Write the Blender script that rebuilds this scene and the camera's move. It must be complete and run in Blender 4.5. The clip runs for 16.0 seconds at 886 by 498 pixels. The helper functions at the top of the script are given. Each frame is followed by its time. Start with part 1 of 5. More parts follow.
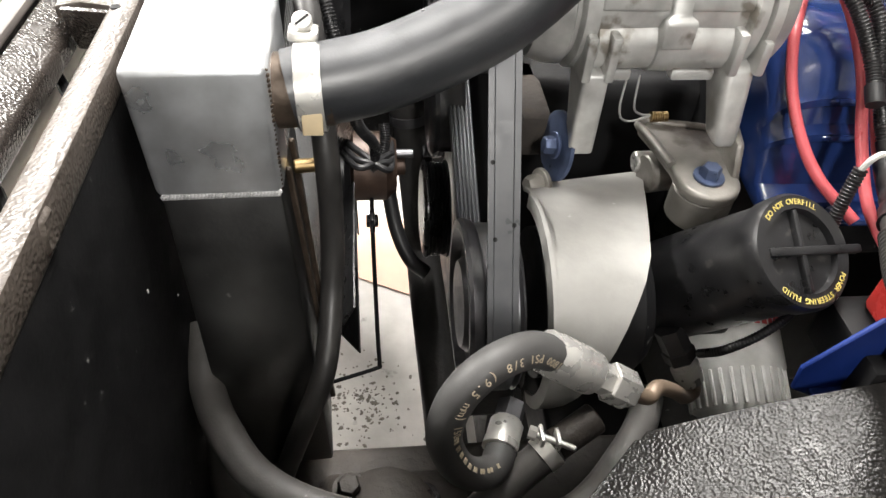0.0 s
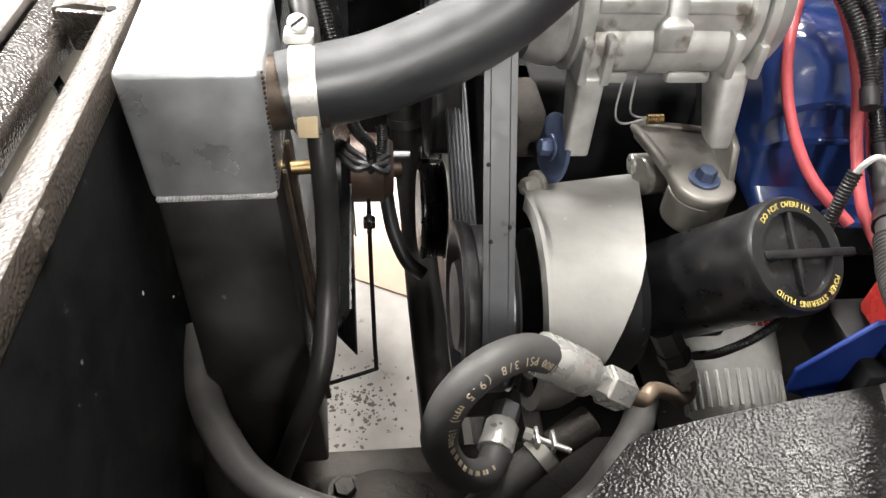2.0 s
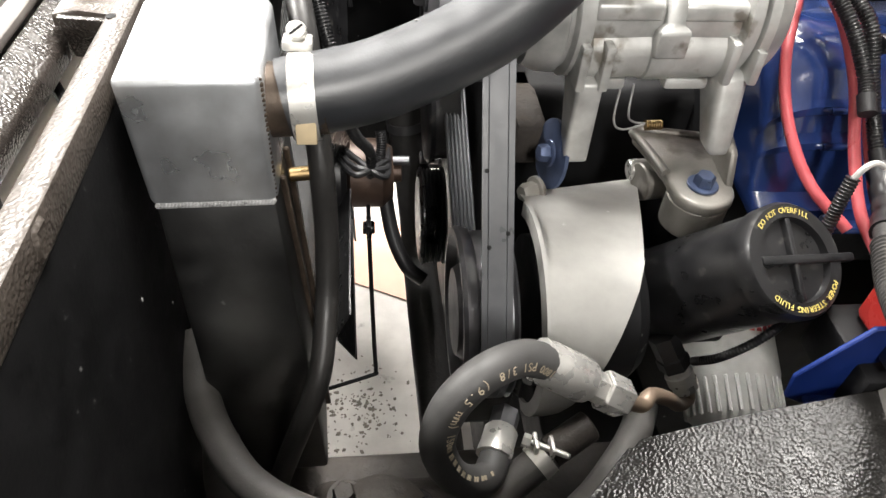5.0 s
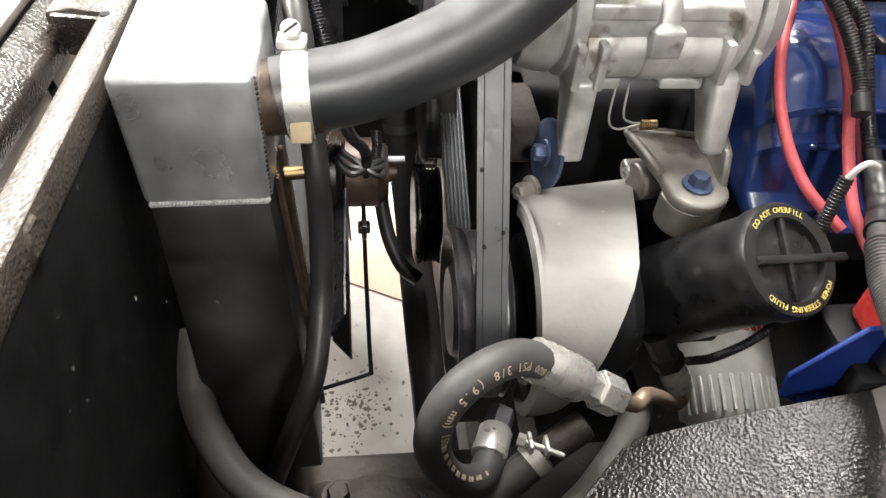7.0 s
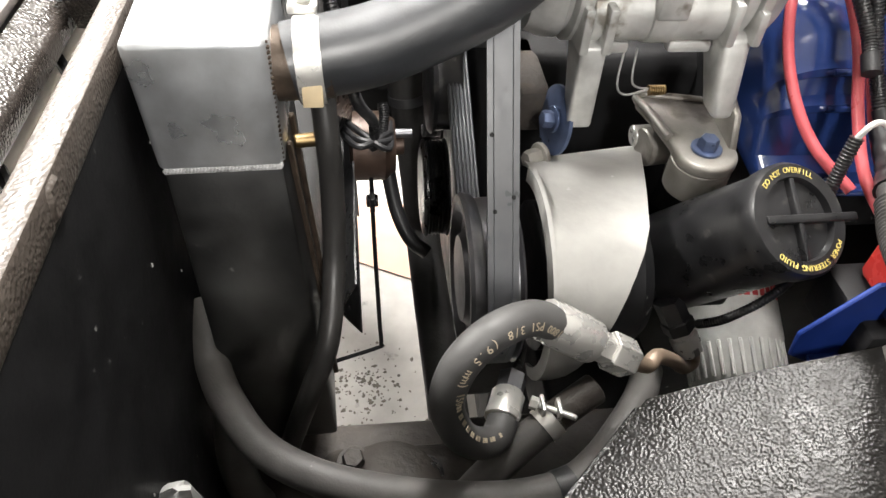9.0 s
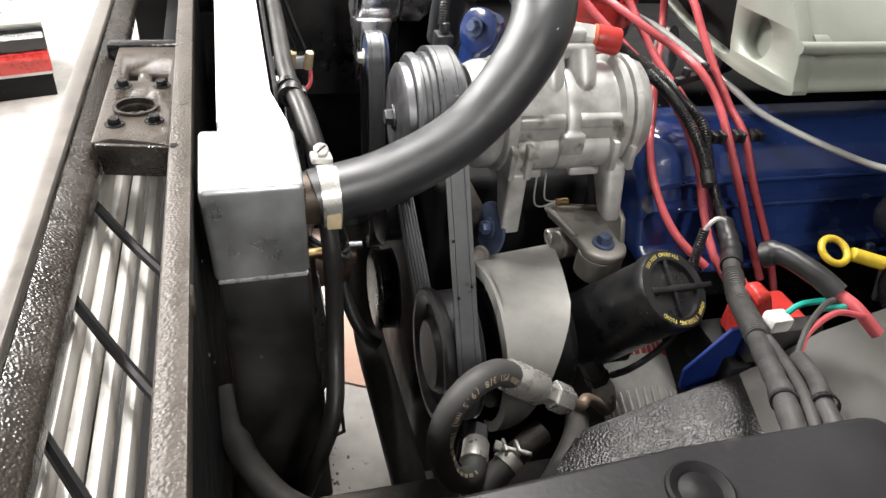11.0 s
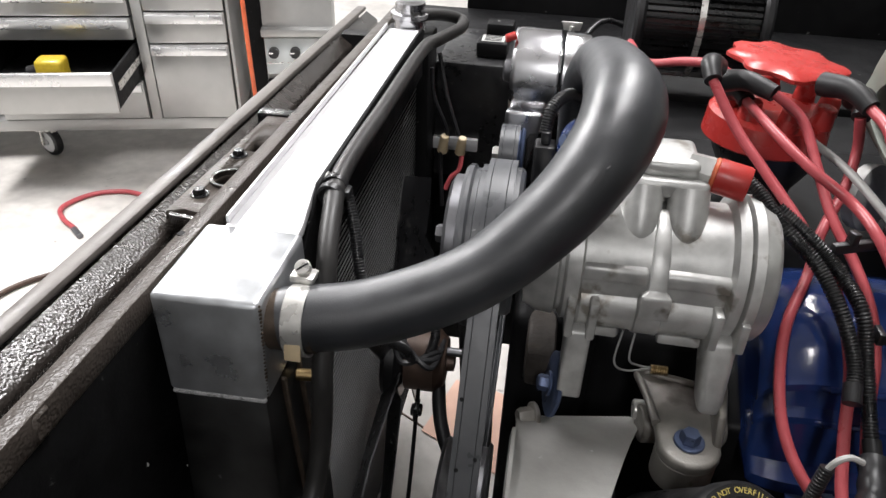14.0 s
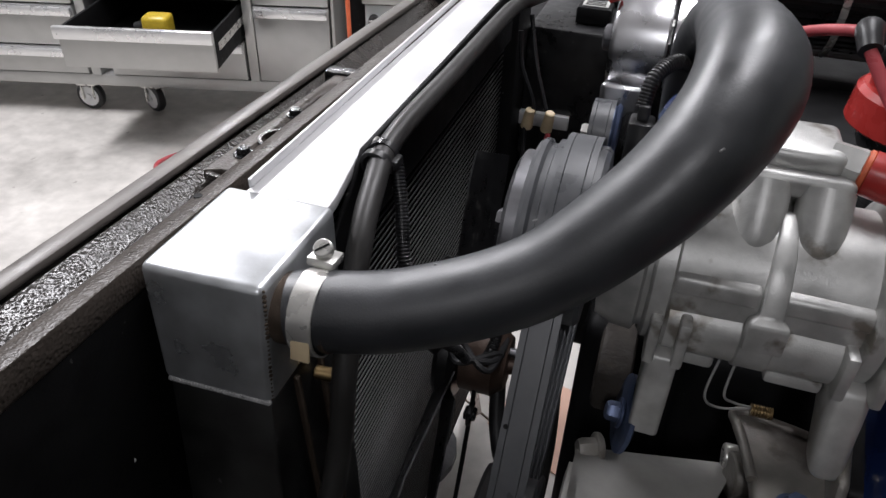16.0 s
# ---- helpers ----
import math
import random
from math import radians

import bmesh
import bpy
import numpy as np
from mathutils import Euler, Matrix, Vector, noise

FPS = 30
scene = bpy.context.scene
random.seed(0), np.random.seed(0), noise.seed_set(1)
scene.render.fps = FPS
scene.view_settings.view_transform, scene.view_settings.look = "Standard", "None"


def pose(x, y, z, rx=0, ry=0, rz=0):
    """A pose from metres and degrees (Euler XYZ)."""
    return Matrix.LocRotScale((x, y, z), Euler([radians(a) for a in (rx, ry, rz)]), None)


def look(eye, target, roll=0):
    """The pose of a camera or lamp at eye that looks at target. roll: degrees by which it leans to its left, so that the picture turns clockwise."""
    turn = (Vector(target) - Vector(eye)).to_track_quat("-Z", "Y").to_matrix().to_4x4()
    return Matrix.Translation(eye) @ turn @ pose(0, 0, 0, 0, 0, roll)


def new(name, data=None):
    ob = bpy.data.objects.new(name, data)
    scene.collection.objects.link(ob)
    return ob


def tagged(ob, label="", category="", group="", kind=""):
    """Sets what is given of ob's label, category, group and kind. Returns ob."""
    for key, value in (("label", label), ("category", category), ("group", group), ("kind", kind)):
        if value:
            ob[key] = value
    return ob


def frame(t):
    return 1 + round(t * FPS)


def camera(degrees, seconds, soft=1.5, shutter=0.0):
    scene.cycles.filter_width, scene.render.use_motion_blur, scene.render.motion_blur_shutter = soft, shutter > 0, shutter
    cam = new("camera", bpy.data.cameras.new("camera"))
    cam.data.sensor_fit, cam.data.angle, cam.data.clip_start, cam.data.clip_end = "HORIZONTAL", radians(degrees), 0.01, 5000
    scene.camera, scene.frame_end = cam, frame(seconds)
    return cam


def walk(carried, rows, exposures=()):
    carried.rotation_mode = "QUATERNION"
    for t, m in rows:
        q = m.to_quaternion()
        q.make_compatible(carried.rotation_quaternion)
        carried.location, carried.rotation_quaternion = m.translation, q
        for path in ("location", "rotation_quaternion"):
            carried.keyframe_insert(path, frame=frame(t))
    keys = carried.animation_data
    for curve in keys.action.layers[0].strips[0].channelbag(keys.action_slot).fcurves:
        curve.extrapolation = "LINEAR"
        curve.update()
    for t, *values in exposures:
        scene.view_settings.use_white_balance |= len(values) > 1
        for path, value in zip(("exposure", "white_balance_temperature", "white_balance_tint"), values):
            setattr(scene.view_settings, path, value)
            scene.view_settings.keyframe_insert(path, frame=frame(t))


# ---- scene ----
cam = camera(63.9, 16.0)
PATH = [
    (0, (-0.037, -0.02, 1.319), (0.166, 1.377, -0.098), 4.3),
    (0.5, (-0.036, -0.019, 1.318), (0.159, 1.37, -0.108), 4.1),
    (1, (-0.036, -0.019, 1.318), (0.169, 1.371, -0.105), 4.4),
    (1.5, (-0.035, -0.02, 1.319), (0.164, 1.372, -0.103), 4.2),
    (2, (-0.035, -0.02, 1.32), (0.172, 1.379, -0.095), 4.5),
    (2.5, (-0.034, -0.02, 1.321), (0.16, 1.392, -0.082), 4.2),
    (3, (-0.034, -0.02, 1.319), (0.167, 1.378, -0.097), 4.3),
    (3.5, (-0.034, -0.021, 1.32), (0.176, 1.387, -0.086), 4.5),
    (4, (-0.034, -0.02, 1.321), (0.169, 1.383, -0.089), 4.4),
    (6.5, (-0.033, -0.02, 1.322), (0.182, 1.392, -0.078), 4.6),
    (7, (-0.033, -0.02, 1.321), (0.184, 1.386, -0.085), 4.8),
    (7.5, (-0.035, -0.023, 1.315), (0.181, 1.349, -0.124), 5.0),
    (8, (-0.036, -0.025, 1.312), (0.153, 1.318, -0.158), 3.8),
    (10.5, (-0.075, -0.096, 1.362), (0.288, 1.399, 0.083), 5.8),
    (11, (-0.128, -0.143, 1.406), (0.382, 1.376, 0.209), 6.6),
    (11.5, (-0.129, -0.171, 1.418), (0.519, 1.34, 0.279), 7.4),
    (12, (-0.069, -0.132, 1.417), (0.31, 1.492, 0.313), 4.1),
    (12.5, (0.07, -0.085, 1.408), (0.1, 1.551, 0.258), 2.8),
    (13, (0.1, -0.082, 1.406), (-0.004, 1.54, 0.241), 3.0),
    (13.5, (0.089, -0.076, 1.41), (-0.067, 1.566, 0.278), 2.6),
    (14, (0.082, -0.027, 1.409), (-0.162, 1.621, 0.302), 2.2),
    (14.5, (0.046, 0.039, 1.404), (-0.314, 1.663, 0.294), 3.0),
    (15, (0.034, 0.084, 1.376), (-0.365, 1.673, 0.228), 3.5),
    (15.5, (0.08, 0.09, 1.372), (-0.346, 1.682, 0.239), 2.4),
    (16, (0.09, 0.062, 1.359), (-0.393, 1.618, 0.199), 2.0),
]
walk(cam, [(t, look(eye, target, roll)) for t, eye, target, roll in PATH],
     exposures=[(0, 1.65, 6520, 10), (7.3, 1.7, 6520, 10), (8, 2.1, 6520, 10), (11, 1.0, 6480, 10), (12, 0.8, 6460, 10), (12.5, 0.55, 6450, 10), (13.5, 0.4, 6400, 11), (14, 0.15, 6250, 12), (14.5, -0.4, 6080, 14), (15, -0.55, 6080, 14), (16, -0.5, 6080, 14)])

# ---- light ----
world = bpy.data.worlds.new("room_air")
scene.world = world
world.use_nodes = True
world.node_tree.nodes["Background"].inputs[0].default_value = (0.9, 0.95, 1.0, 1)
world.node_tree.nodes["Background"].inputs[1].default_value = 0.004


def lamp(name, x, y, z, sx, sy, watts, colour=(1.0, 0.97, 0.93)):
    data = bpy.data.lights.new(name, "AREA")
    data.shape, data.size, data.size_y, data.energy, data.color = "RECTANGLE", sx, sy, watts, colour
    ob = new(name, data)
    ob.matrix_world = pose(x, y, z)
    return ob


LAMPS = [(-2.4, 4.1, 150), (0.24, 1.30, 48), (-2.2, 1.6, 150), (0.2, -2.3, 34), (0.55, 2.6, 34)]
for lx, ly, power in LAMPS:
    lamp("tube_lamp", lx, ly, 3.05, 0.3, 1.3, power)


# ---- materials ----
def mat(name, base, rough=0.5, metal=0.0, vary=0.25, grain=60.0, bump=0.0, bump_scale=200.0, cells=False,
        coat=0.0, spots=None, spot_scale=30.0, spot_at=0.6, rough_vary=0.12, spec=0.5):
    m = bpy.data.materials.new(name)
    m.use_nodes = True
    nt = m.node_tree
    n, l = nt.nodes, nt.links
    b = n["Principled BSDF"]
    b.inputs["Metallic"].default_value = metal
    b.inputs["Coat Weight"].default_value = coat
    b.inputs["Specular IOR Level"].default_value = spec
    b.inputs["Coat Roughness"].default_value = 0.08
    tc = n.new("ShaderNodeTexCoord")
    fine = n.new("ShaderNodeTexNoise")
    fine.inputs["Scale"].default_value, fine.inputs["Detail"].default_value = grain, 6
    big = n.new("ShaderNodeTexNoise")
    big.inputs["Scale"].default_value, big.inputs["Detail"].default_value = grain * 0.14, 4
    for t in (fine, big):
        l.new(tc.outputs["Object"], t.inputs["Vector"])
    add = n.new("ShaderNodeMath")
    add.operation = "ADD"
    l.new(fine.outputs["Fac"], add.inputs[0])
    l.new(big.outputs["Fac"], add.inputs[1])
    ramp = n.new("ShaderNodeMapRange")
    ramp.inputs["From Min"].default_value, ramp.inputs["From Max"].default_value = 0.65, 1.35
    ramp.inputs["To Min"].default_value, ramp.inputs["To Max"].default_value = 1 - vary, 1 + vary
    l.new(add.outputs[0], ramp.inputs["Value"])
    mul = n.new("ShaderNodeVectorMath")
    mul.operation = "SCALE"
    mul.inputs[0].default_value = base
    l.new(ramp.outputs[0], mul.inputs["Scale"])
    colour = mul.outputs[0]
    if spots:
        sp = n.new("ShaderNodeTexNoise")
        sp.inputs["Scale"].default_value, sp.inputs["Detail"].default_value = spot_scale, 8
        l.new(tc.outputs["Object"], sp.inputs["Vector"])
        sr = n.new("ShaderNodeMapRange")
        sr.inputs["From Min"].default_value, sr.inputs["From Max"].default_value = spot_at, spot_at + 0.07
        l.new(sp.outputs["Fac"], sr.inputs["Value"])
        mix = n.new("ShaderNodeMix")
        mix.data_type = "RGBA"
        mix.inputs["B"].default_value = (*spots, 1)
        l.new(sr.outputs[0], mix.inputs["Factor"])
        l.new(colour, mix.inputs["A"])
        colour = mix.outputs["Result"]
    l.new(colour, b.inputs["Base Color"])
    rr = n.new("ShaderNodeMapRange")
    rr.inputs["From Min"].default_value, rr.inputs["From Max"].default_value = 0.7, 1.3
    rr.inputs["To Min"].default_value, rr.inputs["To Max"].default_value = max(0.02, rough - rough_vary), min(1, rough + rough_vary)
    l.new(add.outputs[0], rr.inputs["Value"])
    l.new(rr.outputs[0], b.inputs["Roughness"])
    if bump:
        if cells:
            h = n.new("ShaderNodeTexVoronoi")
            h.feature = "SMOOTH_F1"
            h.inputs["Scale"].default_value = bump_scale
            out = h.outputs["Distance"]
        else:
            h = n.new("ShaderNodeTexNoise")
            h.inputs["Scale"].default_value, h.inputs["Detail"].default_value = bump_scale, 5
            out = h.outputs["Fac"]
        l.new(tc.outputs["Object"], h.inputs["Vector"])
        bp = n.new("ShaderNodeBump")
        bp.inputs["Strength"].default_value, bp.inputs["Distance"].default_value = bump, 0.35 / bump_scale
        l.new(out, bp.inputs["Height"])
        l.new(bp.outputs[0], b.inputs["Normal"])
    return m


ALU = mat("bare_aluminium", (0.70, 0.70, 0.71), 0.50, 0.45, 0.06, 34, 0.10, 500, rough_vary=0.05)
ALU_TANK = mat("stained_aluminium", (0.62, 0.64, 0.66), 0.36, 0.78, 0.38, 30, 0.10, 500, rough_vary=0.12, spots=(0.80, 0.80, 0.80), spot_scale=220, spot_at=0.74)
# base darkened: carries the shade deep on the lower tank
ALU_DARK = mat("dark_aluminium", (0.15, 0.15, 0.148), 0.40, 1.0, 0.35, 22, 0.12, 300, spots=(0.42, 0.41, 0.40), spot_scale=90, spot_at=0.735)
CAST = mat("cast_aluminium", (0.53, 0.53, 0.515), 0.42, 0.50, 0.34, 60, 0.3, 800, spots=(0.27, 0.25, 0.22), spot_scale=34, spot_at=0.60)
SHIELD = mat("grey_plated_sheet", (0.31, 0.305, 0.29), 0.58, 0.35, 0.40, 22, 0.15, 300, spots=(0.55, 0.54, 0.53), spot_scale=110, spot_at=0.71)
POLISHED = mat("polished_aluminium", (0.62, 0.62, 0.64), 0.24, 1.0, 0.15, 30, 0.06, 300)
STEEL = mat("zinc_steel", (0.66, 0.65, 0.62), 0.32, 0.65, 0.15, 90, 0.1, 500)
BOLT_STEEL = mat("dark_steel", (0.18, 0.18, 0.19), 0.4, 0.9, 0.2, 90, 0.1, 400)
BRASS = mat("brass", (0.28, 0.20, 0.10), 0.42, 1.0, 0.2, 90)
WELD = mat("bright_weld", (0.80, 0.80, 0.80), 0.32, 0.45, 0.2, 200)
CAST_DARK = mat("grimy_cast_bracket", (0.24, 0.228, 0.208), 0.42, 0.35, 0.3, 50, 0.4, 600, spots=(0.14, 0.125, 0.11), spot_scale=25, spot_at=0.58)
STAINED = mat("heat_stained_weld", (0.075, 0.056, 0.042), 0.4, 0.5, 0.5, 120, 0.2, 400)
RUST = mat("rusty_copper_paint", (0.062, 0.040, 0.030), 0.42, 0.4, 0.4, 70, 0.25, 400)
LINER = mat("textured_black_coating", (0.009, 0.0085, 0.008), 0.23, 0.0, 0.3, 60, 0.55, 520, cells=True, spec=0.11)
LINER_BROWN = mat("worn_textured_coating", (0.062, 0.052, 0.044), 0.36, 0.0, 0.35, 50, 0.75, 460, cells=True, spec=0.28)
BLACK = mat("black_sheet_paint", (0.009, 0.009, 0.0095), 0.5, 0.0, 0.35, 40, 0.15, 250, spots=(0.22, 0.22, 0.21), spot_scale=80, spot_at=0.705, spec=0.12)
BLACK_GLOSS = mat("glossy_black_paint", (0.010, 0.010, 0.011), 0.2, 0.0, 0.3, 40, 0.6, 330, cells=True)
PLASTIC = mat("black_plastic", (0.014, 0.014, 0.015), 0.34, 0.0, 0.5, 70, 0.15, 600, spec=0.5, spots=(0.05, 0.048, 0.045), spot_scale=70, spot_at=0.64)
RUBBER = mat("black_rubber", (0.018, 0.018, 0.019), 0.42, 0.0, 0.3, 80, 0.14, 900, spec=0.35)
HOSE = mat("hose_rubber", (0.022, 0.024, 0.028), 0.43, 0.0, 0.3, 50, 0.22, 700, spec=0.95, spots=(0.10, 0.10, 0.10), spot_scale=140, spot_at=0.75)
HOSE_LOOP = mat("matte_hose_cover", (0.060, 0.059, 0.058), 0.58, 0.0, 0.25, 60, 0.2, 700, spec=0.35)
TAPE = mat("dusty_cloth_tape", (0.040, 0.039, 0.038), 0.5, 0.0, 0.35, 80, 0.35, 300, spec=0.3)
PALE_LINE = mat("pale_grey_line", (0.34, 0.34, 0.33), 0.5, 0.1, 0.2, 60)
TAN = mat("tan_plated_line", (0.20, 0.15, 0.11), 0.45, 0.3, 0.35, 60)
HOSE_SCUFF = mat("rubber_scuff", (0.22, 0.22, 0.22), 0.6)
GREASE = mat("greasy_dirt", (0.050, 0.044, 0.039), 0.55, 0.0, 0.5, 40, 0.6, 120, spots=(0.06, 0.05, 0.04), spot_scale=40, spot_at=0.64, spec=0.2)
DUSTY = mat("dusty_black_sheet", (0.036, 0.034, 0.031), 0.55, 0.0, 0.35, 22, 0.1, 260, spots=(0.052, 0.049, 0.044), spot_scale=18, spot_at=0.58, spec=0.3)
SATIN = mat("satin_black_lip", (0.012, 0.012, 0.013), 0.45, 0.0, 0.5, 14, 0.1, 200, spots=(0.05, 0.05, 0.05), spot_scale=12, spot_at=0.56, spec=0.18)
HOSE_DARK = mat("dark_dusty_rubber", (0.024, 0.023, 0.022), 0.42, 0.0, 0.3, 60, 0.2, 500)
HOSE_GREY = mat("dusty_hose_rubber", (0.086, 0.082, 0.078), 0.58, 0.0, 0.4, 45, 0.25, 500, spots=(0.30, 0.29, 0.28), spot_scale=130, spot_at=0.70, spec=0.3)
BELT = mat("belt_back_rubber", (0.082, 0.085, 0.091), 0.36, 0.0, 0.14, 120, 0.1, 900)
BLUE = mat("engine_blue_enamel", (0.016, 0.036, 0.140), 0.2, 0.0, 0.25, 30, 0.08, 160, coat=0.5)
BLUE_ZINC = mat("blue_tinted_zinc", (0.09, 0.12, 0.21), 0.35, 0.5, 0.3, 80, 0.1, 300)
BLUE_FLAT = mat("blue_bracket_paint", (0.006, 0.020, 0.12), 0.5, 0.0, 0.25, 60, spec=0.3)
RED = mat("red_silicone", (0.40, 0.07, 0.08), 0.36, 0.0, 0.15, 90)
RED_CAP = mat("red_plastic", (0.44, 0.035, 0.030), 0.3, 0.0, 0.15, 60)
ORANGE = mat("orange_sheath", (0.62, 0.13, 0.05), 0.45)
YELLOW = mat("yellow_plastic", (0.46, 0.33, 0.025), 0.35)
CREAM = mat("cream_nylon", (0.62, 0.50, 0.32), 0.4)
WHITE = mat("white_plastic", (0.52, 0.52, 0.50), 0.4)
PANEL_PALE = mat("pale_panel_enamel", (0.70, 0.74, 0.74), 0.4, 0.0, 0.06, 20)
GREEN = mat("green_wire", (0.01, 0.30, 0.24), 0.4)
PLENUM = mat("satin_cast_cover", (0.25, 0.268, 0.232), 0.44, 0.1, 0.14, 18, 0.12, 300)
GOLD = mat("gold_zinc", (0.55, 0.40, 0.22), 0.3, 0.9, 0.2, 40)
INK = mat("yellow_print", (0.62, 0.50, 0.14), 0.6, 0.0, 0.3, 120)
INK_PALE = mat("pale_print", (0.40, 0.34, 0.25), 0.6, 0.0, 0.3, 120)
INK_RED = mat("red_print", (0.55, 0.05, 0.06), 0.5)
CONCRETE = mat("sealed_concrete", (0.50, 0.478, 0.45), 0.42, 0.0, 0.28, 16, 0.1, 90, spots=(0.28, 0.265, 0.245), spot_scale=24, spot_at=0.68)
PATCH = mat("orange_floor_paint", (0.66, 0.42, 0.32), 0.5, 0.0, 0.15, 12)
CRACK = mat("joint_dirt", (0.10, 0.075, 0.06), 0.8)
GRIT = (-0.06, 0.81)
CRUMB = mat("grey_brown_crumbs", (0.17, 0.15, 0.13), 0.8)
WALL = mat("shop_wall_paint", (0.52, 0.53, 0.53), 0.7, 0.0, 0.1, 4)
CEIL = mat("ceiling_paint", (0.62, 0.62, 0.62), 0.8, 0.0, 0.08, 4)
CABINET = mat("brushed_steel_cabinet", (0.46, 0.46, 0.45), 0.42, 0.75, 0.12, 14)
CAB_LIGHT = mat("bright_aluminium_pull", (0.82, 0.82, 0.82), 0.3, 0.8, 0.06, 20)
GRILLE = mat("argent_grille_paint", (0.62, 0.60, 0.57), 0.38, 0.2, 0.2, 50)
RAIL = mat("brownish_black_paint", (0.016, 0.014, 0.0125), 0.36, 0.0, 0.35, 30, 0.3, 200)
FIN_EDGE = mat("bright_fin_edges", (0.050, 0.050, 0.050), 0.5, 0.2, 0.3, 90, spec=0.3)
RAIL_COAT = mat("glossy_rail_coating", (0.034, 0.0285, 0.025), 0.22, 0.0, 0.35, 50, 0.75, 440, cells=True, spec=0.65)
LIP = mat("worn_lip_paint", (0.12, 0.108, 0.098), 0.4, 0.1, 0.35, 40, 0.2, 300, spots=(0.10, 0.09, 0.085), spot_scale=25, spot_at=0.6)
FIN = mat("radiator_black_fins", (0.006, 0.006, 0.006), 0.9, 0.0, 0.3, 90, spec=0.0)


# ---- mesh helpers ----
def root_of(ob):
    while ob.parent:
        ob = ob.parent
    return ob


def finish(name, bm, material, parent, origin, angle=38):
    for v in bm.verts:
        v.co -= origin
    bmesh.ops.recalc_face_normals(bm, faces=bm.faces)
    me = bpy.data.meshes.new(name)
    bm.to_mesh(me)
    bm.free()
    me.materials.append(material)
    me.shade_smooth()
    me.set_sharp_from_angle(angle=radians(angle))
    ob = new(name, me)
    if parent:
        ob.parent = parent
    return ob


def part(name, bm, material, parent, label=""):
    return tagged(finish(name, bm, material, parent, root_of(parent).location), label)


def thing(name, at, label, category, group="", kind=""):
    ob = new(name)
    ob.location = at
    ob.empty_display_size = 0.05
    return tagged(ob, label, category, group, kind)


def solo(name, bm, material, label, category="", group="", kind=""):
    lo = Vector([min(v.co[i] for v in bm.verts) for i in range(3)])
    hi = Vector([max(v.co[i] for v in bm.verts) for i in range(3)])
    at = Vector(((lo.x + hi.x) / 2, (lo.y + hi.y) / 2, lo.z))
    ob = finish(name, bm, material, None, at)
    ob.location = at
    return tagged(ob, label, category, group, kind)


def join(*bms):
    out = bms[0]
    for b in bms[1:]:
        me = bpy.data.meshes.new("joined")
        b.to_mesh(me)
        b.free()
        out.from_mesh(me)
        bpy.data.meshes.remove(me)
    return out


def turn(bm, m):
    bmesh.ops.transform(bm, matrix=m, verts=bm.verts)
    return bm


def bevel(bm, w, seg=2):
    if w > 0:
        bm.normal_update()
        edges = [e for e in bm.edges if len(e.link_faces) == 2 and e.calc_face_angle(0) > 0.5]
        bmesh.ops.bevel(bm, geom=edges, offset=w, segments=seg, profile=0.5, affect="EDGES", clamp_overlap=True)
    return bm


def box(x0, x1, y0, y1, z0, z1, w=0.0015, seg=2):
    bm = bmesh.new()
    bmesh.ops.create_cube(bm, size=1)
    for v in bm.verts:
        v.co = Vector((x0 + (v.co.x + 0.5) * (x1 - x0), y0 + (v.co.y + 0.5) * (y1 - y0), z0 + (v.co.z + 0.5) * (z1 - z0)))
    return bevel(bm, w, seg)


def hexa(bottom, top, w=0.0015, seg=2):
    """A solid with four bottom and four top corners, in the same order round."""
    bm = bmesh.new()
    vs = [bm.verts.new(p) for p in (*bottom, *top)]
    for f in ((3, 2, 1, 0), (4, 5, 6, 7), (0, 1, 5, 4), (1, 2, 6, 5), (2, 3, 7, 6), (3, 0, 4, 7)):
        bm.faces.new([vs[i] for i in f])
    return bevel(bm, w, seg)


def plate(poly, axis, lo, hi, w=0.001, seg=1):
    """A polygon in the plane across the axis, made thick from lo to hi. Axis x takes (y, z), y takes (x, z), z takes (x, y)."""
    def at(p, d):
        return {"x": (d, p[0], p[1]), "y": (p[0], d, p[1]), "z": (p[0], p[1], d)}[axis]
    bm = bmesh.new()
    a, b = [bm.verts.new(at(p, lo)) for p in poly], [bm.verts.new(at(p, hi)) for p in poly]
    bm.faces.new(a)
    bm.faces.new(b)
    for i in range(len(poly)):
        j = (i + 1) % len(poly)
        bm.faces.new((a[i], a[j], b[j], b[i]))
    bmesh.ops.recalc_face_normals(bm, faces=bm.faces)
    return bevel(bm, w, seg)


def basis(d):
    d = Vector(d).normalized()
    u = d.orthogonal().normalized()
    return d, u, d.cross(u)


def lathe(a, d, prof, n=28):
    """Rings (height along d from a, radius), closed at both ends."""
    a = Vector(a)
    d, u, v = basis(d)
    bm, rings = bmesh.new(), []
    for h, r in prof:
        rings.append([bm.verts.new(a + d * h + (u * math.cos(t) + v * math.sin(t)) * max(r, 1e-5)) for t in (2 * math.pi * i / n for i in range(n))])
    for p, q in zip(rings, rings[1:]):
        for i in range(n):
            j = (i + 1) % n
            bm.faces.new((p[i], p[j], q[j], q[i]))
    bm.faces.new(rings[0])
    bm.faces.new(rings[-1])
    return bm


def cyl(a, b, r, r2=None, n=24, w=0.0012):
    d = Vector(b) - Vector(a)
    r2 = r if r2 is None else r2
    h = d.length
    w = min(w, h * 0.4, r * 0.5, r2 * 0.5)
    return lathe(a, d, [(0, r - w), (w, r), (h - w, r2), (h, r2 - w)], n)


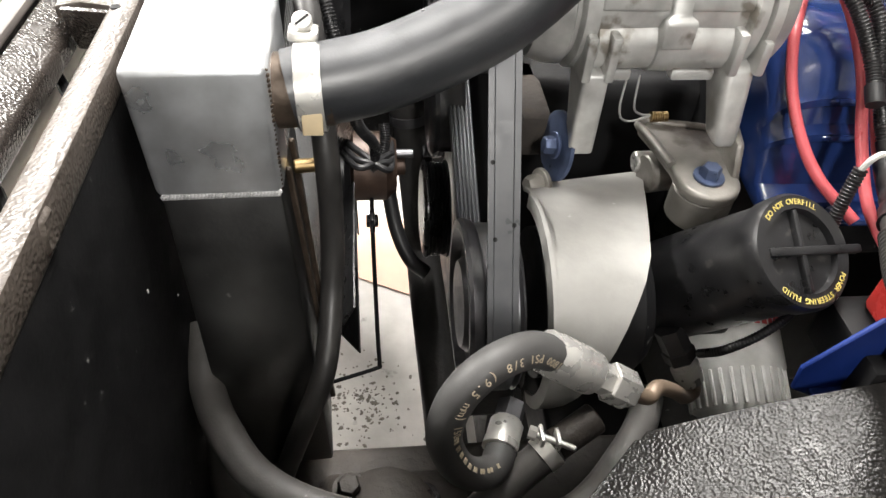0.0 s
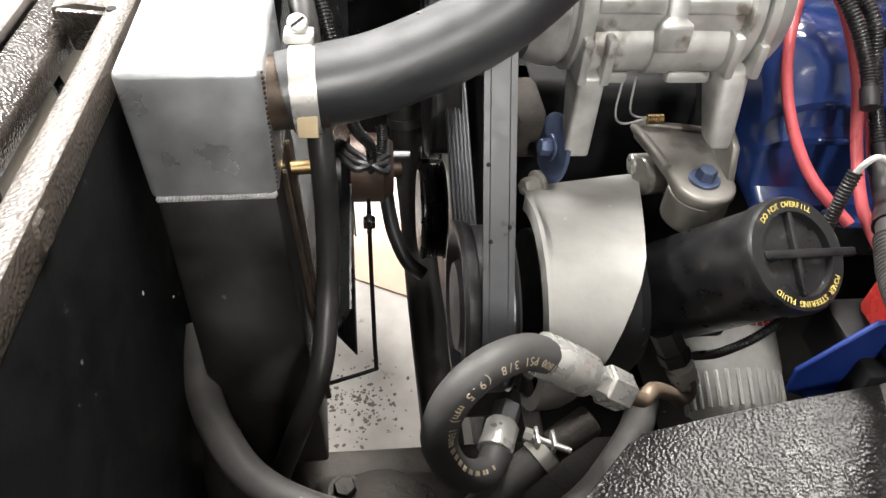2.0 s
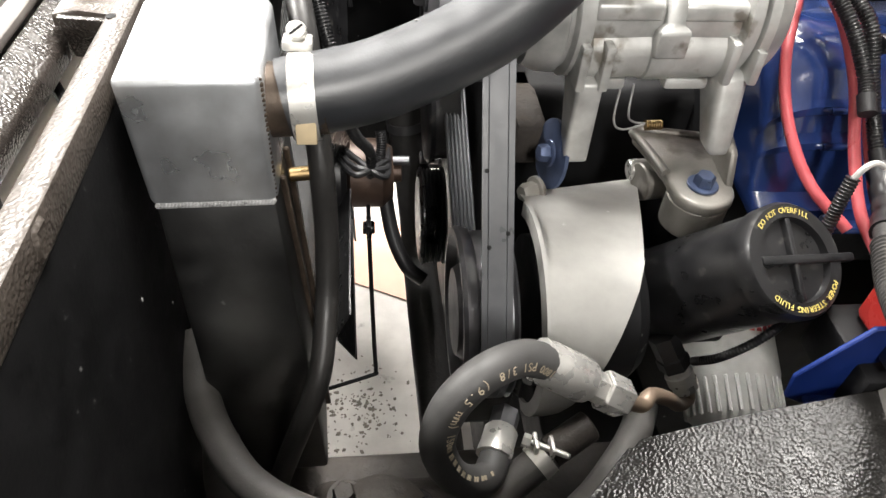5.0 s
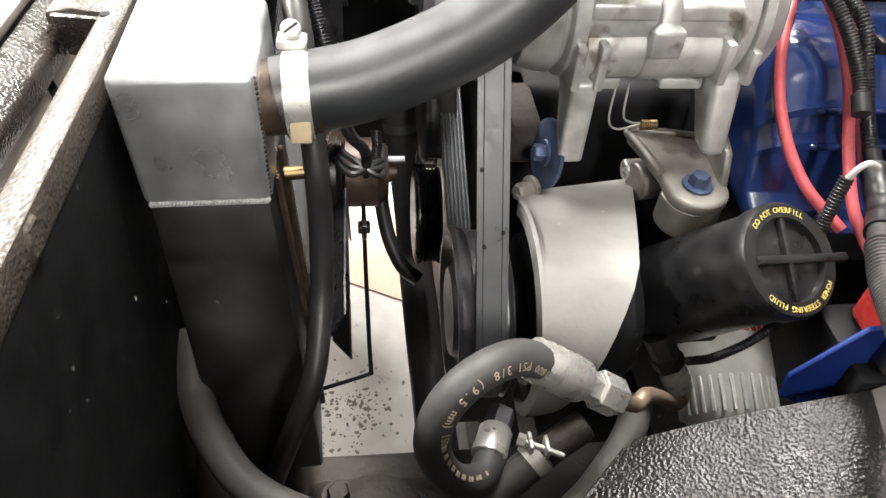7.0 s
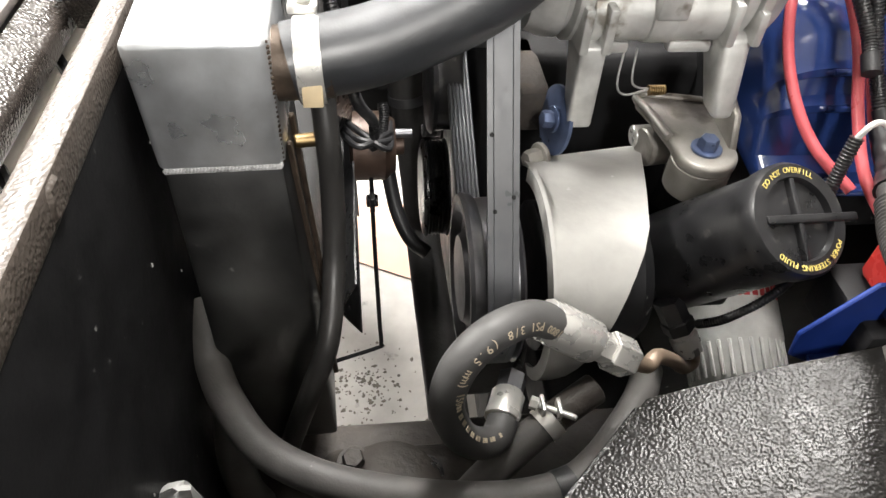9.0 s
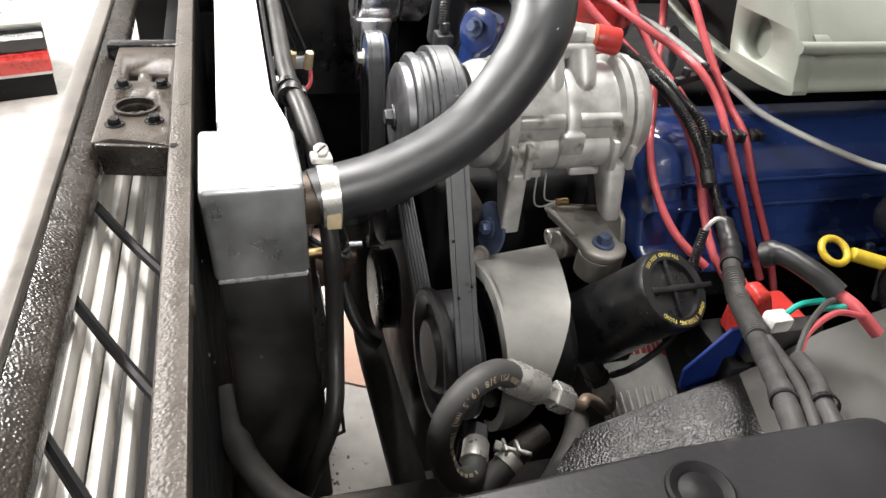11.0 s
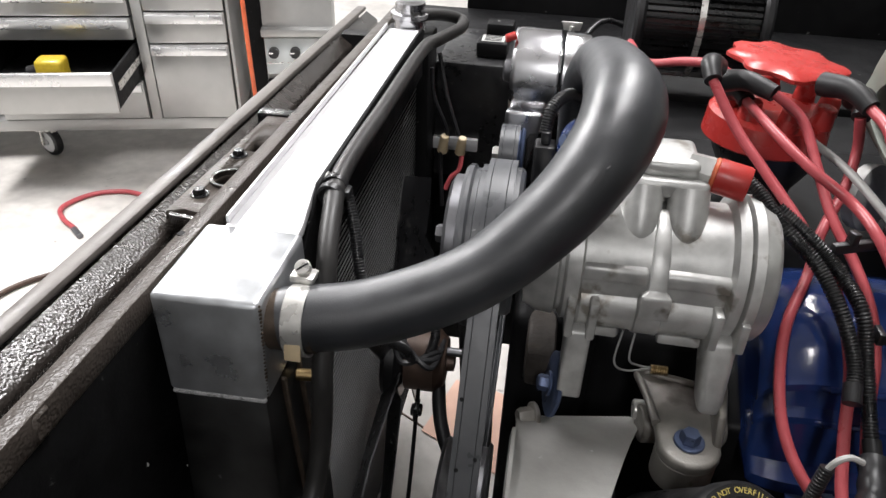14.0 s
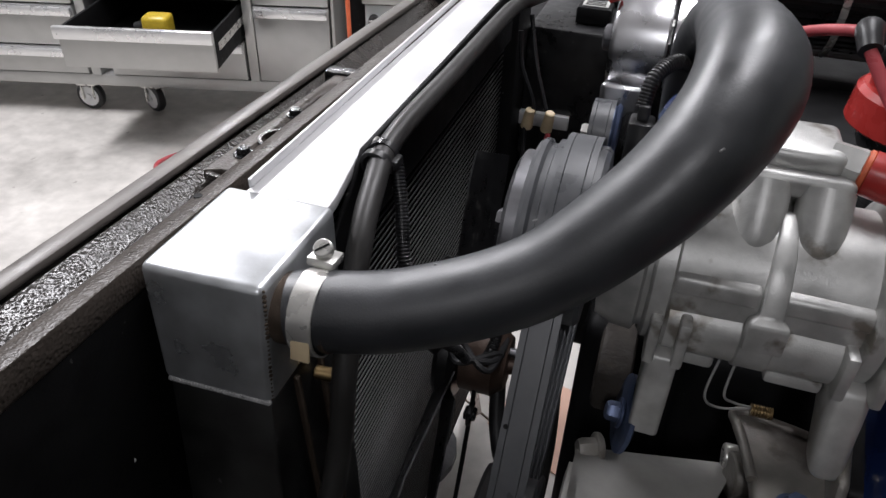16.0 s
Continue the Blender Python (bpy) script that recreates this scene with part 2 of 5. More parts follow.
def hexbolt(a, d, r=0.008, h=0.007):
    d = Vector(d).normalized()
    a = Vector(a)
    flange = cyl(a, a + d * h * 0.28, r * 1.5, n=20, w=0.0006)
    head = lathe(a + d * h * 0.2, d, [(0, r), (h * 0.75, r), (h, r * 0.82)], 6)
    return join(flange, head)


def ring(a, d, r, w, thick, n=28):
    """A band of radius r round the axis through a, open in the middle."""
    a = Vector(a)
    d, u, v = basis(d)
    bm = bmesh.new()
    rings = [[bm.verts.new(a + d * h + (u * math.cos(q) + v * math.sin(q)) * k) for q in (2 * math.pi * i / n for i in range(n))]
             for h, k in ((-w / 2, r), (-w / 2, r + thick), (w / 2, r + thick), (w / 2, r))]
    for p, q in zip(rings, rings[1:] + rings[:1]):
        for i in range(n):
            j = (i + 1) % n
            bm.faces.new((p[i], p[j], q[j], q[i]))
    return bm


def spline(pts, step=8):
    pts = [Vector(p) for p in pts]
    ext = [pts[0] * 2 - pts[1], *pts, pts[-1] * 2 - pts[-2]]
    out = []
    for i in range(1, len(ext) - 2):
        p0, p1, p2, p3 = ext[i - 1:i + 3]
        for k in range(step):
            t = k / step
            out.append(0.5 * ((2 * p1) + (p2 - p0) * t + (2 * p0 - 5 * p1 + 4 * p2 - p3) * t * t + (3 * p1 - p0 - 3 * p2 + p3) * t ** 3))
    out.append(pts[-1])
    return out


def frames_along(path):
    out, u = [], None
    for i, p in enumerate(path):
        d = (path[min(i + 1, len(path) - 1)] - path[max(i - 1, 0)]).normalized()
        u = d.orthogonal().normalized() if u is None else (u - d * u.dot(d)).normalized()
        out.append((p, d, u, d.cross(u)))
    return out


def tube(pts, r, n=12, step=8, rf=None, straight=False):
    path = [Vector(p) for p in pts] if straight else spline(pts, step)
    bm, rings = bmesh.new(), []
    m = len(path) - 1
    for i, (p, d, u, v) in enumerate(frames_along(path)):
        rr = rf(i / m) if rf else r
        rings.append([bm.verts.new(p + (u * math.cos(t) + v * math.sin(t)) * rr) for t in (2 * math.pi * k / n for k in range(n))])
    for p, q in zip(rings, rings[1:]):
        for i in range(n):
            j = (i + 1) % n
            bm.faces.new((p[i], p[j], q[j], q[i]))
    bm.faces.new(rings[0])
    bm.faces.new(rings[-1])
    return bm


def resample(pts, gap):
    path = spline(pts, 16)
    out, acc = [path[0]], 0.0
    for a, b in zip(path, path[1:]):
        seg = (b - a).length
        while acc + seg >= gap:
            t = (gap - acc) / seg
            a = a + (b - a) * t
            seg = (b - a).length
            out.append(a)
            acc = 0.0
        acc += seg
    return out


def corrugated(pts, r, pitch=0.0025, n=12):
    path = resample(pts, pitch / 4)
    k = len(path) - 1
    return tube(path, r, n, straight=True, rf=lambda s: r * (1.0 if (round(s * k) % 4) < 2 else 0.86))


def band(path, lo, hi, half, thick):
    """A flat belt along a closed path in the plane x = const: path (y, z), between x = lo and hi."""
    bm = bmesh.new()
    n = len(path)
    ring_in, ring_out = [], []
    for i, (y, z) in enumerate(path):
        a, b = Vector((0, *path[i - 1])), Vector((0, *path[(i + 1) % n]))
        d = (b - a).normalized()
        nrm = Vector((0, d.z, -d.y)) * thick
        ring_in.append([bm.verts.new((x, y, z)) for x in (lo, hi)])
        ring_out.append([bm.verts.new((x, y + nrm.y, z + nrm.z)) for x in (lo, hi)])
    for i in range(n):
        j = (i + 1) % n
        for q in ((ring_in[i][0], ring_in[i][1], ring_in[j][1], ring_in[j][0]),
                  (ring_out[i][0], ring_out[j][0], ring_out[j][1], ring_out[i][1]),
                  (ring_in[i][0], ring_in[j][0], ring_out[j][0], ring_out[i][0]),
                  (ring_in[i][1], ring_out[i][1], ring_out[j][1], ring_in[j][1])):
            bm.faces.new(q)
    return bm


def letter(ch, size, m):
    cu = bpy.data.curves.new("glyph", "FONT")
    cu.body, cu.size, cu.extrude, cu.align_x, cu.align_y, cu.resolution_u = ch, size, 0.00012, "CENTER", "CENTER", 2
    ob = bpy.data.objects.new("glyph", cu)
    scene.collection.objects.link(ob)
    bpy.context.view_layer.update()
    me = bpy.data.meshes.new_from_object(ob.evaluated_get(bpy.context.evaluated_depsgraph_get()))
    bpy.data.objects.remove(ob)
    bpy.data.curves.remove(cu)
    bm = bmesh.new()
    bm.from_mesh(me)
    bpy.data.meshes.remove(me)
    return turn(bm, m)


def facing(at, right, up):
    """The pose whose x goes to the right and y up, z out of the face."""
    r = Vector(right).normalized()
    u = Vector(up)
    u = (u - r * u.dot(r)).normalized()
    o = r.cross(u)
    m = Matrix((r, u, o)).transposed().to_4x4()
    m.translation = at
    return m


# ---- the shop ----
solo("floor", box(-6, 5, -4, 6, -0.1, 0, 0), CONCRETE, "pale sealed concrete shop floor, stained", "floor", kind="structure")
solo("ceiling", box(-6, 5, -4, 6, 3.2, 3.3, 0), CEIL, "plain pale shop ceiling", "ceiling", kind="structure")
solo("wall_north", box(-6, 5, 6.003, 6.15, 0, 3.2, 0), WALL, "plain painted shop wall", "wall", kind="structure")
solo("wall_south", box(-6, 5, -4.15, -4.003, 0, 3.2, 0), WALL, "plain painted shop wall", "wall", kind="structure")
solo("wall_west", box(-6.15, -6.003, -4, 6, 0, 3.2, 0), WALL, "plain painted shop wall", "wall", kind="structure")
solo("wall_east", box(5.003, 5.15, -4, 6, 0, 3.2, 0), WALL, "plain painted shop wall", "wall", kind="structure")
for lx, ly, power in LAMPS:
    t = thing("ceiling_light", (lx, ly, 3.07), "long fluorescent ceiling light with white housing", "ceiling light", "shop ceiling lights")
    part("housing", box(lx - 0.17, lx + 0.17, ly - 0.67, ly + 0.67, 3.07, 3.198, 0.01), WHITE, t)

solo("floor_paint_patch", plate([(-0.14, 1.22), (0.0, 1.15), (0.12, 1.09), (0.14, 1.35), (0.03, 1.40), (-0.08, 1.42)], "z", 0.002, 0.005, 0), PATCH,
     "faded orange paint patch on the concrete floor", "floor marking", kind="structure")
solo("floor_joint", tube([(-0.5, 1.42, 0.001), (-0.23, 1.285, 0.001), (-0.09, 1.205, 0.001), (0.06, 1.125, 0.001), (0.4, 0.95, 0.001)], 0.003, 6), CRACK,
     "dark crack joint across the concrete", "floor joint", kind="structure")

rnd = random.Random(7)
grit = bmesh.new()
for k in range(240):
    gx, gy = rnd.gauss(GRIT[0], 0.05), rnd.gauss(GRIT[1], 0.06)
    r_ = rnd.choice((0.0015, 0.002, 0.0025, 0.004))
    bmesh.ops.create_icosphere(grit, subdivisions=1, radius=r_, matrix=Matrix.Translation((gx, gy, 0.0006)) @ Matrix.Rotation(rnd.uniform(0, 3), 4, "Z") @ Matrix.Diagonal((rnd.uniform(0.6, 2.0), 1, 0.4, 1)))
solo("floor_grit", grit, CRUMB, "dark grit and dirt crumbs on the concrete floor", "grit", kind="stuff")

# ---- tool cabinet ----
CO, CA, CB = Vector((-1.45, 2.535, 0)), Vector((0.961, 0.277, 0)), Vector((0.277, -0.961, 0))
CM = facing(CO, CA, -CB)


def chest_pose(u, v, z):
    """u along the cabinet's front, v out of it."""
    return CO + CA * u + CB * v + Vector((0, 0, z))


def cbox(u0, u1, v0, v1, z0, z1, w=0.003):
    """A box in the cabinet's own frame; v counts outwards from its front."""
    return turn(box(u0, u1, -v1, -v0, z0, z1, w), CM)


t = thing("tool_cabinet", chest_pose(-0.6, -0.3, 0), "brushed steel roller tool cabinet with one drawer pulled open", "tool cabinet")
part("back", cbox(-1.75, 0.275, -0.55, -0.45, 0.133, 0.95), CABINET, t)
part("plinth", cbox(-1.75, 0.275, -0.449, 0.0, 0.133, 0.182), CABINET, t)
part("side_panel", cbox(0.262, 0.275, -0.449, 0.0, 0.183, 0.929), CABINET, t)
part("top", cbox(-1.75, 0.275, -0.449, -0.02, 0.93, 0.95), CABINET, t)
BANKS = ((-0.045, 0.255, ((0.188, 0.495), (0.502, 0.62), (0.627, 0.74), (0.747, 0.92))), (-0.665, -0.10, ((0.188, 0.345), (0.515, 0.60), (0.607, 0.70), (0.707, 0.92))),
         (-1.40, -0.77, ((0.188, 0.30), (0.307, 0.47), (0.477, 0.60), (0.607, 0.92))))
for u0, u1, zs in BANKS:
    for z0, z1 in zs:
        d = part("drawer", cbox(u0, u1, -0.42, 0.010, z0, z1), CABINET, t)
        part("pull", cbox(u0 + 0.004, u1 - 0.004, 0.010, 0.030, z1 - 0.040, z1 - 0.006, 0.004), CAB_LIGHT, d, "bright aluminium edge pull")
for u in (-0.092, -0.762, -1.45):
    part("post", cbox(u + 0.002, u + 0.042, -0.42, 0.006, 0.182, 0.95), CABINET, t)
d = part("open_drawer", cbox(-0.66, -0.10, 0.33, 0.35, 0.353, 0.500), CABINET, t, "drawer pulled open, dark inside")
part("drawer_side", cbox(-0.66, -0.648, -0.42, 0.33, 0.36, 0.495), BLACK, d)
part("drawer_side", cbox(-0.112, -0.10, -0.42, 0.33, 0.36, 0.495), BLACK, d)
part("drawer_bottom", cbox(-0.648, -0.112, -0.42, 0.33, 0.36, 0.366), BLACK, d)
part("cavity_back", cbox(-0.665, -0.095, -0.449, -0.425, 0.345, 0.515), BLACK, t)
part("pull", cbox(-0.665, -0.095, 0.35, 0.372, 0.462, 0.508, 0.004), CAB_LIGHT, d, "bright aluminium edge pull")
part("liner", cbox(-0.647, -0.113, -0.40, 0.329, 0.366, 0.376, 0), BLACK, d, "black drawer liner")
part("slide", cbox(-0.0995, -0.094, -0.05, 0.30, 0.42, 0.45), STEEL, d)
for u in (-0.825, -0.545):
    c = chest_pose(u, -0.06, 0.0625)
    w = part("caster", join(cbox(u - 0.035, u + 0.045, -0.11, -0.02, 0.118, 0.133, 0.003), cbox(u - 0.028, u - 0.020, -0.10, -0.03, 0.05, 0.12, 0.003), cbox(u + 0.020, u + 0.028, -0.10, -0.03, 0.05, 0.12, 0.003)), STEEL, t)
    ax = (Vector((-0.15, 0.99, 0)) if u < -0.7 else Vector((0.35, 0.94, 0))).normalized()
    part("wheel", lathe(c - ax * 0.018, ax, [(0, 0.045), (0.003, 0.058), (0.010, 0.0625), (0.026, 0.0625), (0.033, 0.058), (0.036, 0.045)]), RUBBER, w)
    part("hub", join(cyl(c - ax * 0.020, c + ax * 0.020, 0.044, n=24), cyl(c - ax * 0.026, c + ax * 0.026, 0.012)), ALU, w)
t = thing("power_tool", chest_pose(-0.35, 0.2, 0.376), "yellow and black hand tool in the open drawer", "power tool")
TM = facing(chest_pose(-0.35, 0.2, 0.376), CA, -CB)
part("tool_body", turn(box(-0.05, 0.05, -0.04, 0.04, 0.03, 0.135, 0.016, 3), TM), YELLOW, t)
part("tool_base", turn(box(-0.06, 0.03, -0.04, 0.04, 0, 0.034, 0.008, 2), TM), PLASTIC, t)
part("tool_nose", turn(cyl((-0.05, 0, 0.09), (-0.085, 0, 0.08), 0.022), TM), PLASTIC, t)

# ---- welding cart beside the cabinet ----
t = thing("welding_cart", chest_pose(0.5, -0.3, 0), "red and grey welding machine with two knobs on a cart", "welding machine")
M2 = facing(chest_pose(0.50, -0.15, -0.185), CA, -CB)


def wbox(u0, u1, v0, v1, z0, z1, w=0.004):
    return turn(box(u0, u1, -v1, -v0, z0, z1, w), M2)


part("body", wbox(-0.125, 0.165, -0.45, -0.012, 0.285, 1.0), CABINET, t)
part("panel", wbox(-0.122, 0.162, -0.012, 0.0, 0.50, 0.655), PANEL_PALE, t, "pale grey control panel")
# added slab, fills the pale gap beside the cabinet with dark
part("gap_filler", wbox(-0.195, -0.127, -0.42, -0.04, 0.19, 1.0), BLACK, t, "added dark slab in place of the tool cabinet side")
part("shelf", wbox(-0.13, 0.17, -0.02, 0.03, 0.668, 0.70), CABINET, t)
for u in (-0.085, 0.004):
    knob = part("knob", turn(cyl((u, -0.004, 0.6), (u, -0.034, 0.6), 0.022), M2), PLASTIC, t)
    part("pointer", turn(box(u - 0.020, u - 0.002, -0.0355, -0.034, 0.598, 0.604, 0.0005, 1), M2), CAB_LIGHT, knob, "white pointer line")
    part("print_bar", wbox(u - 0.035, u + 0.035, 0.0, 0.0012, 0.546, 0.552, 0.0003), CAB_LIGHT, t)
part("inset", wbox(0.075, 0.12, 0.0, 0.002, 0.592, 0.608, 0.0005), BOLT_STEEL, t)
for z, m in ((0.44, CAB_LIGHT), (0.35, RED_CAP)):
    part("drawer", wbox(-0.122, 0.162, -0.012, 0.008, z - 0.045, z + 0.04), BLACK_GLOSS if m is not RED_CAP else RED_CAP, t)
    part("pull", wbox(-0.115, 0.155, 0.008, 0.028, z + 0.01, z + 0.03), m, t)
part("base", wbox(-0.12, 0.16, -0.42, -0.03, 0.185, 0.285), BLACK, t)
solo("orange_cable", tube([chest_pose(0.335, 0.0, 0.9), chest_pose(0.33, 0.0, 0.7), chest_pose(0.335, 0.01, 0.4), chest_pose(0.34, 0.0, 0.2), chest_pose(0.36, 0.05, 0.012)], 0.009), ORANGE,
     "orange power cable hanging beside the tool cabinet", "cable")

# ---- hoses on the floor ----
t = thing("air_hose", (-1.55, 2.0, 0), "short red rubber air hose with a brass end on the floor", "air hose")
part("line", tube([(-1.545, 1.90, 0.01), (-1.63, 1.955, 0.01), (-1.68, 2.03, 0.01), (-1.63, 2.14, 0.01), (-1.52, 2.19, 0.01), (-1.40, 2.17, 0.01)], 0.0095), RED, t)
part("coupler", cyl((-1.548, 1.898, 0.01), (-1.50, 1.86, 0.01), 0.011), BOLT_STEEL, t)
solo("dark_hose", tube([(-1.45, 1.10, 0.01), (-1.50, 1.23, 0.01), (-1.555, 1.45, 0.01), (-1.47, 1.62, 0.01), (-1.2, 1.8, 0.01)], 0.009), RUST, "thin reddish brown hose on the concrete floor", "air hose")

# ---- front support of the vehicle ----
t = thing("radiator_support", (-0.19, 0.3, 0.5), "black textured steel radiator support rail with sunken tray", "radiator support")


def slope(y, x, z, dx=-0.017, dz=-0.042):
    """A point of a rail line that falls away to the far side; x and z as at y = 0.3."""
    return (x + dx * (y - 0.3), y, z + dz * (y - 0.3))


def sill(y0, y1, sec, w=0.002, seg=2):
    """A bar of four-cornered section (x, z), bottom pair first, from y0 to y1 along the falling line."""
    a, b = [slope(y0, *p) for p in sec], [slope(y1, *p) for p in sec]
    return hexa([a[0], a[1], b[1], b[0]], [a[3], a[2], b[2], b[3]], w, seg)


part("inner_rail", sill(-0.40, 1.20, [(-0.188, 1.090), (-0.169, 1.096), (-0.169, 1.117), (-0.187, 1.1135)], 0.0018, 2), LINER_BROWN, t, "coarse textured rail top")
part("panel", sill(-0.40, 1.05, [(-0.175, 0.30), (-0.170, 0.30), (-0.1695, 1.1035), (-0.175, 1.0985)], 0.001, 1), BLACK, t)
rnd = random.Random(21)
flecks = bmesh.new()
for k in range(21):
    fy, fz = rnd.uniform(0.0, 0.36), rnd.uniform(0.72, 1.08)
    fx = -0.1694 - 0.017 * (fy - 0.3)
    a_, b_ = rnd.uniform(0.0004, 0.0012), rnd.uniform(0.0006, 0.0022)
    vs = [flecks.verts.new(p) for p in ((fx, fy - a_, fz - b_), (fx + 0.0006, fy, fz - b_), (fx + 0.0006, fy + a_, fz), (fx, fy, fz + b_))]
    flecks.faces.new(vs)
tagged(part("paint_flecks", flecks, WHITE, t, "white paint flecks on the black panel"), kind="stuff")
part("rail_hole", cyl((-0.184, 0.395, 1.106), (-0.184, 0.395, 1.1112), 0.003, n=12, w=0), BLACK, t)
part("rail_tab", plate([(0.192, 1.104), (0.207, 1.102), (0.210, 1.119), (0.197, 1.120)], "x", -0.1705, -0.1655, 0.002), LINER_BROWN, t)
part("outer_rail", sill(-0.40, 1.40, [(-0.288, 1.020), (-0.263, 1.020), (-0.263, 1.039), (-0.287, 1.0555)], 0.004, 3), RAIL_COAT, t, "coarse textured sloping inner face")
part("rail_lip", sill(-0.40, 1.40, [(-0.305, 1.056), (-0.2865, 1.056), (-0.2875, 1.063), (-0.305, 1.063)], 0.002, 2), LIP, t, "worn pale outer lip")
part("rail_skirt", sill(-0.40, 1.40, [(-0.306, 1.010), (-0.303, 1.010), (-0.303, 1.057), (-0.306, 1.057)], 0.001, 1), RAIL, t)
# unseen front panel, added to block light from the floor below
part("unseen_valance", sill(-0.40, 1.40, [(-0.306, 0.22), (-0.303, 0.22), (-0.303, 0.82), (-0.306, 0.82)], 0.001, 1), RAIL, t)
TRAY = [(-0.271, 0.512), (-0.255, 0.52), (-0.225, 0.512), (-0.197, 0.50), (-0.199, 0.777), (-0.271, 0.777)]
tray_bm = plate(TRAY, "z", 1.041, 1.053, 0.003, 2)
for v in tray_bm.verts:
    v.co.z -= 0.042 * (v.co.y - 0.507)
tray = part("tray", tray_bm, LINER_BROWN, t, "brownish textured tray with a round hole")
cutter = finish("cutter", join(cyl((-0.236, 0.590, 1.00), (-0.236, 0.590, 1.07), 0.019, n=32, w=0), box(-0.252, -0.240, 0.664, 0.690, 1.0, 1.07, 0), box(-0.226, -0.208, 0.660, 0.684, 1.0, 1.07, 0)), BLACK_GLOSS, t, t.location)
bpy.context.view_layer.update()
cut = tray.modifiers.new("hole", "BOOLEAN")
cut.object, cut.operation, cut.solver = cutter, "DIFFERENCE", "EXACT"
bpy.context.view_layer.update()
holed = bpy.data.meshes.new_from_object(tray.evaluated_get(bpy.context.evaluated_depsgraph_get()))
tray.modifiers.clear()
tray.data = holed
bpy.data.objects.remove(cutter)
part("tray_flange", hexa([(-0.266, 0.520, 1.012), (-0.196, 0.508, 1.012), (-0.196, 0.511, 1.012), (-0.266, 0.523, 1.012)], [(-0.266, 0.508, 1.052), (-0.196, 0.497, 1.052), (-0.196, 0.502, 1.052), (-0.266, 0.514, 1.052)], 0.001), RAIL_COAT, t)
# black strip stands in for the darkness of the slot past the tie
part("slot_dark_fill", sill(0.80, 1.40, [(-0.226, 0.992), (-0.189, 0.992), (-0.189, 1.002), (-0.226, 1.002)], 0.003), BLACK, t)
for x, y in ((-0.253, 0.551), (-0.216, 0.556), (-0.254, 0.650), (-0.214, 0.648)):
    part("tray_bolt", hexbolt((x, y, 1.053 - 0.042 * (y - 0.507)), (0, 0, 1), 0.0065, 0.006), BLACK_GLOSS, t)
part("hole_rim", ring((-0.236, 0.590, 1.0496), (0, 0.042, 1), 0.019, 0.006, 0.0035, 32), RAIL_COAT, t)
part("cross_tie", box(-0.285, -0.199, 0.775, 0.795, 1.012, 1.045, 0.004), BLACK_GLOSS, t)
part("red_tag", box(-0.252, -0.238, 0.815, 0.835, 1.000, 1.012, 0.001), RED_CAP, t, "small red tag in the slot")
t = thing("front_grille", (-0.24, 0.3, 0.9), "pale metal grille bars with thin black cross rods", "grille")
for x, z in ((-0.327, 0.99), (-0.311, 0.99), (-0.294, 0.988), (-0.277, 0.985), (-0.262, 0.98), (-0.246, 0.975), (-0.229, 0.97), (-0.210, 0.965)):
    part("bar", box(x - 0.0045, x + 0.0045, -0.40, 0.92, z - 0.03, z, 0.003), GRILLE, t)
for y0, y1 in ((-0.20, -0.06), (-0.06, 0.08), (0.08, 0.22), (0.22, 0.36), (0.36, 0.50)):
    part("cross_rod", tube([(-0.198, y0, 0.998), (-0.240, (y0 + y1) / 2, 0.996), (-0.281, y1, 1.0)], 0.0048, 8, 4), BLACK, t)
# added black sheet below the bars, shades the floor under it
part("shade_sheet", box(-0.283, -0.190, -0.40, 1.19, 0.80, 0.82, 0.002), BLACK, t)

# ---- radiator ----
t = thing("radiator", (-0.125, 0.6, 0.45), "bare aluminium radiator with welded end tank and black core", "radiator")
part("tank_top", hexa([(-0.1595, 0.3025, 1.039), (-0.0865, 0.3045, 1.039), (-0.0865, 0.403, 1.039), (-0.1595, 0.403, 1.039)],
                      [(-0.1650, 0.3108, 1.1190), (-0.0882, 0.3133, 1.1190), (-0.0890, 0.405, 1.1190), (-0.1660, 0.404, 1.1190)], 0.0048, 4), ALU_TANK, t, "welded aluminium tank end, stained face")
# same metal as tank_top; the shade below the weld is in its colour
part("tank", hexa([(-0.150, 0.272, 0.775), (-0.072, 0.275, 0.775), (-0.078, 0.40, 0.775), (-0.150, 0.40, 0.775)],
                  [(-0.1575, 0.3045, 1.0385), (-0.0885, 0.3065, 1.0385), (-0.0885, 0.4025, 1.0385), (-0.1575, 0.4025, 1.0385)], 0.003, 2), ALU_DARK, t)
weld = bmesh.new()
for i in range(34):
    s = i / 33
    p = Vector((-0.1555 + 0.0655 * s, 0.3042 + 0.002 * s, 1.0395))
    bmesh.ops.create_icosphere(weld, subdivisions=1, radius=0.0034, matrix=Matrix.Translation(p) @ Matrix.Rotation(0.5, 4, "Y") @ Matrix.Diagonal((0.6, 0.5, 1, 1)))
tagged(part("weld_bead", weld, WELD, t, "bright rippled weld bead"), kind="stuff")
part("top_channel", plate([(-0.150, 0.400), (-0.0915, 0.400), (-0.0925, 0.414), (-0.103, 0.475), (-0.104, 0.93), (-0.146, 0.93)], "z", 1.110, 1.1195, 0.0015, 2), ALU, t, "bright aluminium top channel")
part("channel_lip", box(-0.1500, -0.1478, 0.404, 0.93, 1.1195, 1.1262, 0.0006), ALU, t)
part("core", box(-0.148, -0.108, 0.404, 0.93, 0.47, 1.112, 0.001), FIN, t)
fins = bmesh.new()
